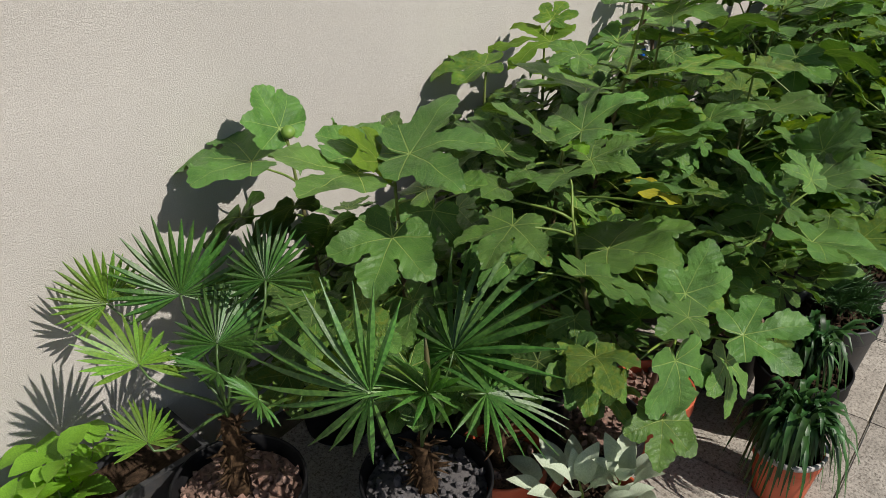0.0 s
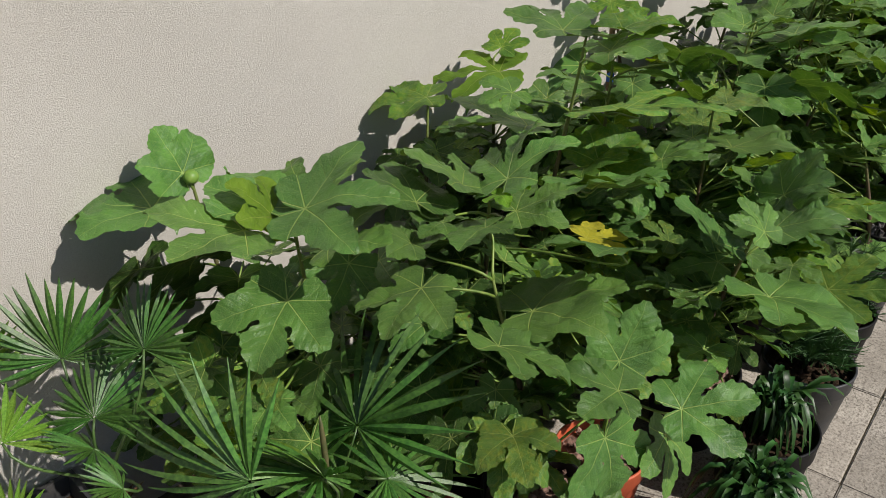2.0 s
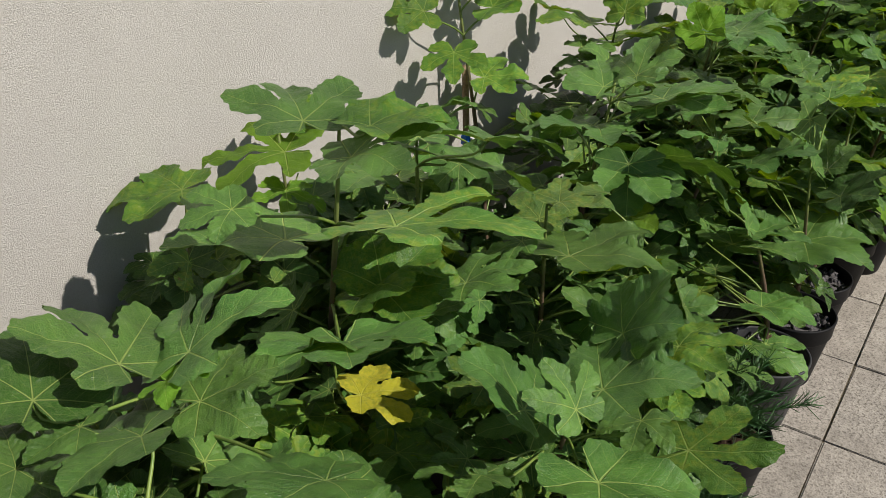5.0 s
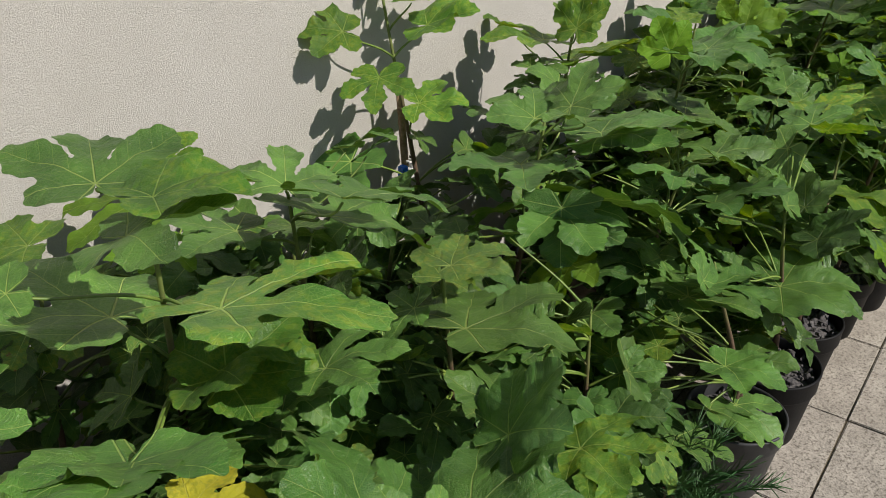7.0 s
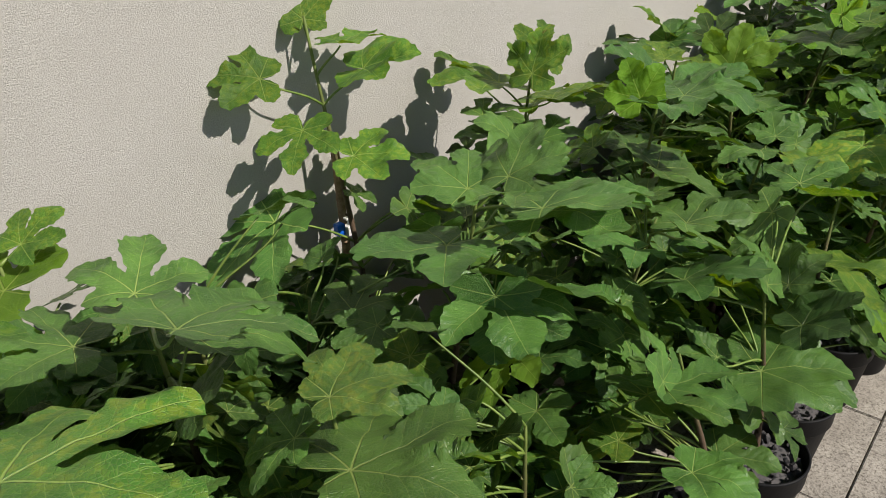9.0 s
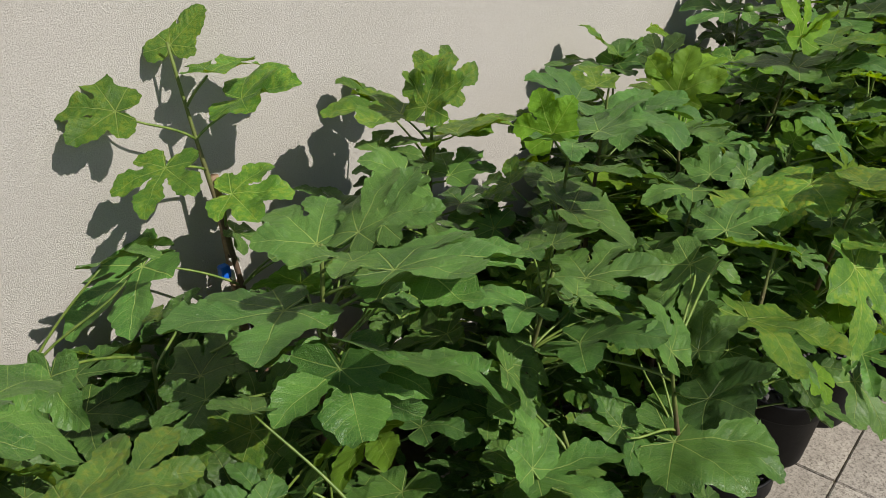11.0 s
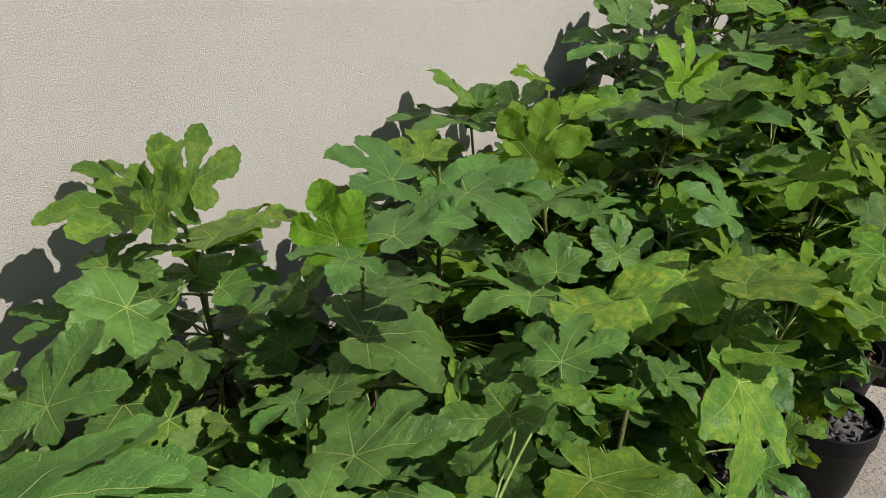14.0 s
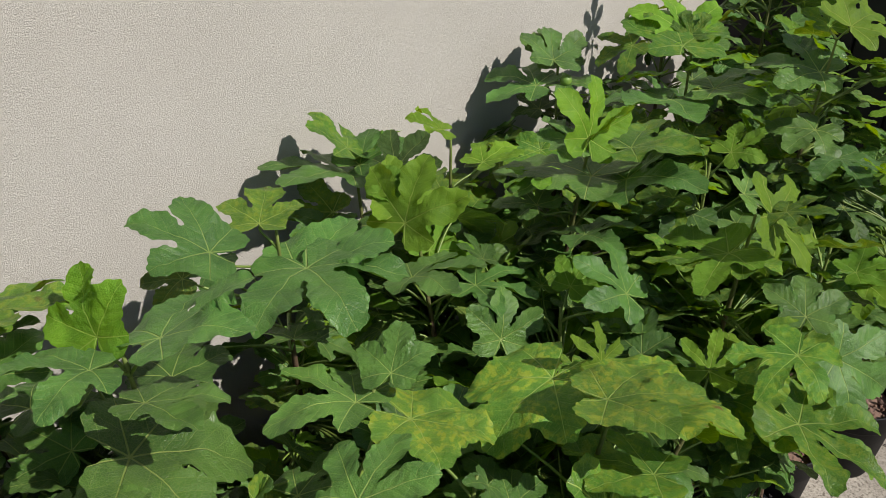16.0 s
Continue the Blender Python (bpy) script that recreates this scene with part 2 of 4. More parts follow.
SOIL = plain_material("soil", (0.020, 0.013, 0.008), (0.055, 0.035, 0.022), 70, 0.95, 0.1, 0.9)
CANE = plain_material("bamboo_cane", (0.22, 0.14, 0.08), (0.36, 0.25, 0.16), 80, 0.6, 0.3, 0.3)
BLUE = plain_material("blue_plastic", (0.01, 0.10, 0.55), (0.015, 0.14, 0.65), 30, 0.35)
WHITE = plain_material("white_plastic", (0.55, 0.54, 0.52), (0.68, 0.67, 0.65), 50, 0.5)
FIG = plain_material("green_fig", (0.10, 0.20, 0.03), (0.17, 0.27, 0.05), 60, 0.45, 0.4, 0.2)
DARK = plain_material("far_end_dark", (0.012, 0.012, 0.013), (0.022, 0.021, 0.021), 8, 0.6, 0.3, 0.2)
EARTH = plain_material("joint_grit", (0.085, 0.070, 0.048), (0.15, 0.125, 0.09), 30, 0.95, 0.1, 0.6, 200, (0.05, 0.055, 0.02))


# ---- helpers of the scene ----
def mesh_of(name, bm, material, smooth=True):
    me = bpy.data.meshes.new(name)
    bm.to_mesh(me)
    bm.free()
    me.materials.append(material)
    if smooth:
        me.polygons.foreach_set("use_smooth", [True] * len(me.polygons))
    return me


def part(name, data, parent, label="", m=None):
    ob = new(name, data)
    ob.parent = parent
    if m is not None:
        ob.matrix_basis = m
    return tagged(ob, label)


def thing(name, place, label, category, group="", kind=""):
    ob = new(name)
    ob.empty_display_size = 0.05
    ob.location = place
    return tagged(ob, label, category, group, kind)


def tube(bm, points, radii, sides=7, cap=True):
    """A round rod through points."""
    points = [Vector(p) for p in points]
    rings = []
    side = Vector((1, 0, 0))
    for i, p in enumerate(points):
        way = (points[min(i + 1, len(points) - 1)] - points[max(i - 1, 0)]).normalized()
        side = side - way * side.dot(way)
        if side.length < 1e-4:
            side = way.orthogonal()
        side.normalize()
        up = way.cross(side)
        r = radii[i]
        rings.append([bm.verts.new(p + r * (side * math.cos(a) + up * math.sin(a))) for a in (k * math.tau / sides for k in range(sides))])
    for a, b in zip(rings, rings[1:]):
        for k in range(sides):
            bm.faces.new((a[k], a[(k + 1) % sides], b[(k + 1) % sides], b[k]))
    if cap:
        bm.faces.new(rings[-1])
        bm.faces.new(rings[0][::-1])
    return bm


def bezier(a, b, c, d, n):
    out = []
    for i in range(n + 1):
        t = i / n
        out.append(a * (1 - t) ** 3 + b * 3 * t * (1 - t) ** 2 + c * 3 * t * t * (1 - t) + d * t ** 3)
    return out


def lathe(bm, profile, sides=40, wobble=0.0):
    """Turns (radius, height) pairs round the z axis."""
    rings = []
    for r, z in profile:
        rings.append([bm.verts.new((r * math.cos(a) * (1 + wobble * math.sin(2 * a)), r * math.sin(a), z)) for a in (k * math.tau / sides for k in range(sides))])
    for a, b in zip(rings, rings[1:]):
        for k in range(sides):
            bm.faces.new((a[k], a[(k + 1) % sides], b[(k + 1) % sides], b[k]))
    return bm


def box(bm, low, high):
    xs, ys, zs = zip(low, high)
    v = [bm.verts.new((x, y, z)) for z in zs for y in ys for x in xs]
    for f in ((0, 2, 3, 1), (4, 5, 7, 6), (0, 1, 5, 4), (2, 6, 7, 3), (0, 4, 6, 2), (1, 3, 7, 5)):
        bm.faces.new([v[i] for i in f])
    return bm


# ---- the large structure ----
TURN_OF_SLABS = radians(5.3)


def ground():
    bm = bmesh.new()
    for x, y in ((-400, -400), (400, -400), (400, 400), (-400, 400)):
        bm.verts.new((x, y, -0.006))
    bm.faces.new(bm.verts)
    tagged(new("ground", mesh_of("ground", bm, EARTH)), "dark grit and moss bed under the paving slabs", "ground", kind="structure")


def wall():
    bm = box(bmesh.new(), (-4.0, 1.43, -0.01), (9.0, 1.70, 2.9))
    tagged(new("wall_north", mesh_of("wall", bm, STUCCO, False)), "cream textured stucco house wall behind the fig pots", "wall", kind="structure")
    # Added stand-in for the dark far end, its deep shade held in near-black colour.
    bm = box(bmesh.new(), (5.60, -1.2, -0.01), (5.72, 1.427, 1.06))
    end = tagged(new("wall_east", mesh_of("wall", bm, DARK, False)), "near-black planked panel standing in for the dark, shaded far end", "wall", kind="structure")
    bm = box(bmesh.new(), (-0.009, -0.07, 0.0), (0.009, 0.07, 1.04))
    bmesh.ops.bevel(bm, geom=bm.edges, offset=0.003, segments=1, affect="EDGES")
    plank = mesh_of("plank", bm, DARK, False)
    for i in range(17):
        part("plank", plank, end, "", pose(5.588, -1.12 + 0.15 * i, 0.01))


ground()
wall()

# ---- leaves ----
STEP = radians(52)

# half width of the middle lobe, depth of the upper notches, reach and half width of the side lobes, depth of the lower notches, reach of the lobes at the base, relief
SHAPES = [
    (0.241, 0.29, 0.95, 0.227, 0.38, 0.54, 1.0),   # five clear lobes
    (0.280, 0.35, 0.94, 0.251, 0.44, 0.52, 1.0),   # five lobes, half cut
    (0.305, 0.43, 0.90, 0.268, 0.57, 0.54, 0.9),   # three broad lobes
    (0.374, 0.74, 0.90, 0.326, 0.77, 0.58, 0.8),   # nearly whole
    (0.187, 0.24, 0.98, 0.177, 0.32, 0.60, 1.1),   # narrow spoon-shaped lobes
    (0.321, 0.37, 0.85, 0.214, 0.44, 0.46, 1.0),   # one large lobe, two lesser
    (0.251, 0.37, 0.98, 0.262, 0.48, 0.50, 1.1),   # long side lobes
    (0.268, 0.32, 0.92, 0.241, 0.50, 0.58, 0.9),   # broad at the base
]
LEAF_MESHES = {}


def half_rim(shape, rng):
    """One half of a leaf's edge, from the tip of the middle lobe round to the stalk."""
    mid, cut, reach, wide, low_cut, base, _ = (v * rng.uniform(0.93, 1.07) for v in SHAPES[shape])

    def on_lobe(turn, along, side):
        return Vector((along * math.sin(turn) - side * math.cos(turn), along * math.cos(turn) + side * math.sin(turn)))

    def at(degrees, r):
        return Vector((r * math.sin(radians(degrees)), r * math.cos(radians(degrees))))

    tilt = STEP + rng.uniform(-0.05, 0.05)
    points = [Vector((0, 1.0)), Vector((0.57 * mid, 0.935)), Vector((mid, 0.73))]
    if cut < 0.6:
        points += [Vector((0.82 * mid, 0.5 + 0.3 * cut * 0.5))]
    points += [at(24, cut * 1.02), at(29, cut * 1.02)]
    if cut < 0.6:
        points += [on_lobe(tilt, 0.52 * reach, 0.82 * wide)]
    points += [on_lobe(tilt, 0.72 * reach, wide), on_lobe(tilt, 0.93 * reach, 0.58 * wide), on_lobe(tilt, reach, 0.0),
               on_lobe(tilt, 0.92 * reach, -0.58 * wide), on_lobe(tilt, 0.70 * reach, -wide)]
    points += [at(83, low_cut)]
    points += [at(98, max(base, low_cut * 0.95)), at(115, base * 1.04), at(134, base * 0.93), at(152, base * 0.70), at(163, base * 0.42), at(172, 0.10), at(180, 0.035)]
    fine = []
    for i in range(len(points) - 1):
        p0, p1, p2, p3 = points[max(0, i - 1)], points[i], points[i + 1], points[min(len(points) - 1, i + 2)]
        if i == 0:
            p0 = Vector((-p2.x, p2.y))
        n = max(2, round((p2 - p1).length / 0.022))
        for k in range(n):
            t = k / n
            fine.append(0.5 * (2 * p1 + (p2 - p0) * t + (2 * p0 - 5 * p1 + 4 * p2 - p3) * t * t + (3 * p1 - p0 - 3 * p2 + p3) * t ** 3))
    out, wave = [], rng.uniform(0, 6)
    for i, p in enumerate(fine):
        way = fine[min(i + 1, len(fine) - 1)] - fine[max(i - 1, 0)]
        side = Vector((-way.y, way.x)).normalized()
        wave += rng.uniform(0.7, 1.3)
        ease = min(1.0, p.length / 0.4)
        out.append(p + side * ease * (0.011 * math.sin(wave * 0.95) + 0.016 * math.sin(wave * 0.27)))
    return out


def leaf_mesh(shape, kind, variant=0):
    """A fig leaf, the stalk at the origin and the tip of its middle lobe at 1 on y, gently arched and quilted."""
    key = (shape, kind, variant)
    if key in LEAF_MESHES:
        return LEAF_MESHES[key]
    rng = random.Random(shape * 7 + 3 + 31 * len(kind) + ord(kind[0]) + 101 * variant)
    edge = half_rim(shape, rng) + [Vector((0, 0.004))] + [Vector((-p.x, p.y)) for p in reversed(half_rim(shape, rng)[1:])]
    points, count = list(edge), len(edge)
    pitch = 0.085
    for j in range(-8, 13):
        for i in range(-13, 14):
            p = Vector(((i + 0.5 * (j % 2)) * pitch, j * pitch * 0.87))
            if min((p - q).length_squared for q in edge) > (0.55 * pitch) ** 2:
                points.append(p)
    flat, _, faces, *_ = delaunay_2d_cdt(points, [], [list(range(count))], 1, 1e-6)
    relief = SHAPES[shape][6] * {"y": 1.35, "m": 1.15}.get(kind, 1.0)
    cup, arch, keel = rng.uniform(-0.06, 0.10), rng.uniform(0.14, 0.30), rng.uniform(0.14, 0.40)
    droop = [rng.uniform(-0.08, 0.22) for _ in range(3)]
    seed = Vector((7.1 * shape, 3.3 * variant + 17.0 * ord(kind[0]), 5.0))
    bm = bmesh.new()
    verts = []
    inside = {i for face in faces for i in face}
    for i, p in enumerate(flat):
        if i not in inside:
            verts.append(None)
            continue
        r, a = p.length, math.atan2(p.x, p.y)
        k = max(-2, min(2, round(a / STEP)))
        off, along = r * abs(math.sin(a - k * STEP)), r * math.cos(a - k * STEP)
        lobe = 0 if k == 0 else 1 if k > 0 else 2
        z = arch * r * (1 - r) - droop[lobe] * r * r + cup * p.x * p.x
        z += keel * off * off / (off + 0.08) * min(1.0, 2 * r)
        z += relief * (0.085 * noise.noise(Vector((p.x * 2.1, p.y * 2.1, 0)) + seed) * min(1, 2 * r) + 0.075 * noise.noise(Vector((p.x * 5.5, p.y * 5.5, 0)) + seed) * r)
        z += 0.006 * abs(math.sin(math.pi * 5.5 * (along - 0.85 * off))) * min(1, 8 * off)
        verts.append(bm.verts.new((p.x, p.y, z)))
    for face in faces:
        a, b, c = (flat[i] for i in face[:3])
        order = face if (b - a).cross(c - a) > 0 else face[::-1]
        bm.faces.new([verts[i] for i in order])
    uv = bm.loops.layers.uv.new("leaf")
    for face in bm.faces:
        for corner in face.loops:
            corner[uv].uv = (0.5 + 0.4 * corner.vert.co.x, 0.5 + 0.4 * corner.vert.co.y)
    LEAF_MESHES[key] = mesh_of("leaf", bm, LEAF[kind])
    return LEAF_MESHES[key]


# ---- pots ----
def pot_mesh(radius, height, material, lip=0.012):
    """A tapered flower pot with a rolled rim, open at the top."""
    r, h = radius, height
    foot = 0.74 * r
    outer = [(foot * 0.9, 0.004), (foot * 0.97, 0.0), (foot, 0.006), (foot + (r - foot) * 0.72, h * 0.74), (r * 0.955, h * 0.76), (r * 0.975, h * 0.775),
             (r * 0.985, h * 0.97), (r, h * 0.985), (r, h), (r - lip * 0.35, h + 0.003), (r - lip * 0.6, h * 0.99), (r * 0.91, h * 0.75), (foot * 0.95, 0.03), (0.001, 0.03)]
    return mesh_of("pot", lathe(bmesh.new(), outer, 44), material)


def gravel_mesh(radius, material, seed, grain=0.011):
    """Loose broken stones heaped on soil."""
    rng = random.Random(seed)
    bm = bmesh.new()
    lathe(bm, [(radius, -0.012), (radius * 0.6, -0.006), (0.002, -0.004)], 20)
    golden = math.pi * (3 - math.sqrt(5))
    count = int((radius / grain) ** 2 * 0.62)
    for i in range(count):
        r = radius * 0.96 * math.sqrt((i + 0.5) / count)
        a = i * golden + rng.uniform(-0.2, 0.2)
        size = grain * rng.uniform(0.55, 1.25)
        made = bmesh.ops.create_icosphere(bm, subdivisions=1, radius=size)
        turn = Euler((rng.uniform(0, 6), rng.uniform(0, 6), rng.uniform(0, 6))).to_matrix()
        squash = Vector((rng.uniform(0.7, 1.3), rng.uniform(0.6, 1.1), rng.uniform(0.5, 0.9)))
        for v in made["verts"]:
            p = v.co * rng.uniform(0.72, 1.2)
            v.co = turn @ Vector((p.x * squash.x, p.y * squash.y, p.z * squash.z)) + Vector((r * math.cos(a), r * math.sin(a), rng.uniform(-0.004, 0.006)))
    return mesh_of("gravel", bm, material, False)


POTS = {
    "black": (0.115, 0.215, pot_mesh(0.115, 0.215, POT_BLACK), "black plastic pot with a rolled rim"),
    "large": (0.140, 0.235, pot_mesh(0.140, 0.235, POT_BLACK), "large black plastic pot"),
    "grey": (0.115, 0.205, pot_mesh(0.115, 0.205, POT_GREY), "dark grey plastic pot"),
    "red": (0.105, 0.190, pot_mesh(0.105, 0.190, POT_RED), "terracotta-coloured plastic pot"),
    "small": (0.080, 0.150, pot_mesh(0.080, 0.150, POT_RED), "small orange-red plastic pot"),
}
BEDS = {}


def add_pot(kind, parent, bed="red", seed=0):
    radius, height, data, label = POTS[kind]
    part("pot", data, parent, label, pose(0, 0, 0, 0, 0, 40 * seed))
    key = (kind, bed, seed % 2)
    if key not in BEDS:
        BEDS[key] = gravel_mesh(radius * 0.905, {"red": GRAVEL, "grey": GRAVEL_GREY, "soil": SOIL}[bed], seed % 2 + 5)
    words = {"red": "reddish broken lava stones", "grey": "dark grey stones", "soil": "dark crumbly potting soil"}[bed]
    tagged(part("gravel" if bed != "soil" else "soil", BEDS[key], parent, words, pose(0, 0, height * 0.90, 0, 0, 60 * seed)), kind="stuff")
    return height


# ---- fig trees ----
def stem_path(base, height, top):
    a = Vector((base[0], base[1], height * 0.86))
    d = Vector(top)
    lean = d - a
    return bezier(a, a + Vector((lean.x * 0.05, lean.y * 0.05, lean.z * 0.4)), d - Vector((lean.x * 0.3, lean.y * 0.3, lean.z * 0.3)), d, 14)


def fig(base, rows, top=None, pot="black", bed="red", fill=8, seed=1, thick=0.0082, words="young fig tree with broad green lobed leaves in a pot", high=0.28, crown=0, inner=9.0):
    """A young fig tree in a pot. Rows: place and turn of each leaf, half width and length, and its look with its shape."""
    rng = random.Random(seed * 101)
    tree = thing("potted_fig_tree", (base[0], base[1], 0), words, "fig tree", "fig trees along the wall")
    origin = Vector((base[0], base[1], 0))
    height = add_pot(pot, tree, bed, seed)
    if top is None:
        n = len(rows)
        top = (0.5 * base[0] + 0.5 * sum(r[0] for r in rows) / n, 0.5 * base[1] + 0.5 * sum(r[1] for r in rows) / n, max(r[2] for r in rows) + 0.01)
    path = stem_path(base, height, top)
    bm = bmesh.new()
    radii = [thick * (1.0 - 0.70 * i / 14) * (1.12 if i % 3 == 1 else 1.0) for i in range(15)]
    tube(bm, [p - origin for p in path], radii, 9)
    for i in (2, 4, 7, 10):
        a = rng.uniform(0, 6.3)
        p = path[i] - origin
        bud = p + Vector((math.cos(a), math.sin(a), 0.6)) * radii[i] * 1.5
        tube(bm, [p, bud, bud + Vector((0, 0, 0.004))], [radii[i] * 0.7, radii[i] * 0.45, 0.0008], 6)
    part("stem", mesh_of("stem", bm, STEM), tree)

    grown = (tree, origin, path, Vector(top))
    for x, y, z, rx, ry, rz, width, length, kind in rows:
        kind, _, form = kind.partition(":")
        shape = rng.choice((0, 0, 1, 1, 1, 2, 2, 0, 5, 6, 7))
        fig_leaf(grown, Vector((x, y, z)), Euler((radians(rx), radians(ry), radians(rz))), width, length, kind, int(form) if form else shape)
        CANOPY.append((x, y, z))
    GROWN.append((grown, round(1.7 * fill), crown, high, seed, inner))
    return tree


CANOPY, GROWN = [], []


def fig_leaf(grown, place, turn, width, length, kind, shape):
    tree, origin, path, top = grown
    m = Matrix.LocRotScale(place - origin, turn, (width, length, 0.5 * (width + length)))
    leaf = part("leaf", leaf_mesh(shape, kind, int(place.x * 1000 + place.y * 377) % 3), tree, "", m)
    ahead = turn.to_matrix() @ Vector((0, 1, 0))
    flat = math.hypot(place.x - top.x, place.y - top.y)
    want = place.z - 0.025 - 0.35 * flat
    node = min(path[3:], key=lambda p: abs(p.z - want))
    d = (place - node).length
    out = place - node
    out.z = max(0.0, out.z) + 0.3 * d
    line = bezier(node, node + out.normalized() * d * 0.4, place - (ahead * 0.8 + Vector((0, 0, 0.6))) * d * 0.3, place - turn.to_matrix() @ Vector((0, 0.004, 0.0035)), 8)
    bm = tube(bmesh.new(), [p - origin for p in line], [0.0029 - 0.0011 * i / 8 for i in range(9)], 6)
    part("petiole", mesh_of("petiole", bm, PETIOLE), leaf).matrix_parent_inverse = m.inverted()


def fill_crowns():
    """The many leaves inside and under the crowns, kept below the leaves already placed."""
    tops = list(CANOPY)
    for grown, fill, crown, high, seed, inner in GROWN:
        rng = random.Random(seed * 17 + 5)
        tree, origin, path, top = grown
        turn = rng.uniform(0, 6.3)
        for i in range(crown):
            turn += 2.4 + rng.uniform(-0.3, 0.3)
            share = i / max(1, crown - 1)
            z = top.z - 0.30 + 0.32 * share
            reach = 0.17 - 0.13 * share + rng.uniform(-0.02, 0.02)
            size = (0.135 - 0.055 * share) * rng.uniform(0.85, 1.15)
            tilt = -22 + 55 * share ** 2 + rng.uniform(-12, 12)
            kind = rng.choice("nnmmy") if share < 0.6 else rng.choice("ymyy")
            near = min(path, key=lambda p: abs(p.z - z))
            x, y = near.x + reach * math.cos(turn), near.y + reach * math.sin(turn)
            if y + size * math.sin(turn) > 1.40 or y + size * math.sin(turn) < 0.36 or y < 0.4:
                continue
            fig_leaf(grown, Vector((x, y, z)), Euler((radians(tilt), radians(rng.uniform(-22, 22)), turn - math.pi / 2)), size * rng.uniform(0.85, 1.1), size, kind, rng.choice((0, 1, 2, 0, 4, 5, 6, 7)))
        done, tries = 0, 0
        while done < fill and tries < fill * 6:
            tries += 1
            turn += 2.4 + rng.uniform(-0.4, 0.4)
            reach = rng.uniform(0.05, 0.20)
            size = rng.uniform(0.055, 0.120)
            x, y = top.x + reach * math.cos(turn), top.y + reach * math.sin(turn)
            tip_x, tip_y = x + size * math.cos(turn), y + size * math.sin(turn)
            if max(y, tip_y) > 1.40 or min(y, tip_y) < (0.34 if x > 3 else 0.40):
                continue
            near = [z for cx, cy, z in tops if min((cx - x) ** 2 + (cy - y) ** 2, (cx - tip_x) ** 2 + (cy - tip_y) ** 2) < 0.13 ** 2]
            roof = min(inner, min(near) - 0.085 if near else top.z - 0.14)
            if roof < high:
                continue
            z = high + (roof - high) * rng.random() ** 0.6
            # The "d" share deepens the shade between leaves by colour.
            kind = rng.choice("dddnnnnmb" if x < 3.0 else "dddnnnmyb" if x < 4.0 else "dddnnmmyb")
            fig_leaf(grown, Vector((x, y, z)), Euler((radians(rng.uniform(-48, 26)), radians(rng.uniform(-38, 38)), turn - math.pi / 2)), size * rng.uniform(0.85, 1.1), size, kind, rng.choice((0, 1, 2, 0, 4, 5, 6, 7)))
            done += 1


# ---- palms ----
def frond_mesh(count, spread, split, slim, sag, material):
    """A fan of pleated blades about a hand; the tip of the middle blade is at 1 on y."""
    bm = bmesh.new()
    rng = random.Random(count)
    step = 2 * spread / (count - 1)
    for i in range(count):
        a = -spread + step * i + rng.uniform(-0.15, 0.15) * step
        length = (1 - 0.22 * (abs(a) / spread) ** 2) * rng.uniform(0.93, 1.03)
        rows = []
        for f in (0.02, 0.15, split, 0.5, 0.7, 0.88, 1.0):
            r = f * length
            half = r * math.tan(step / 2) * 1.02 if f <= split else 0.0
            if f > split:
                full = split * math.tan(step / 2)
                t = (f - split) / (1 - split)
                half = max(0.003, full * (1 + slim * math.sin(math.pi * min(1, t * 1.15)) - t ** 2.6))
            z = -sag * r * r + 0.05 * r * math.sin(i * 2.1)
            x, y = math.sin(a), math.cos(a)
            lift = half * 0.95
            rows.append([bm.verts.new((r * x - half * y, r * y + half * x, z)), bm.verts.new((r * x, r * y, z + lift)), bm.verts.new((r * x + half * y, r * y - half * x, z))])
        for p, q in zip(rows, rows[1:]):
            bm.faces.new((p[0], p[1], q[1], q[0]))
            bm.faces.new((p[1], p[2], q[2], q[1]))
    return mesh_of("frond", bm, material, False)


FANS = {
    "broad": frond_mesh(25, radians(116), 0.47, 0.06, 0.10, FROND),
    "pale": frond_mesh(23, radians(110), 0.50, 0.04, 0.08, FROND_PALE),
    "long": frond_mesh(21, radians(132), 0.20, 0.45, 0.20, FROND),
    "half": frond_mesh(17, radians(104), 0.20, 0.45, 0.24, FROND),
    "folded": frond_mesh(8, radians(38), 0.30, 0.35, 0.22, FROND_PALE),
}


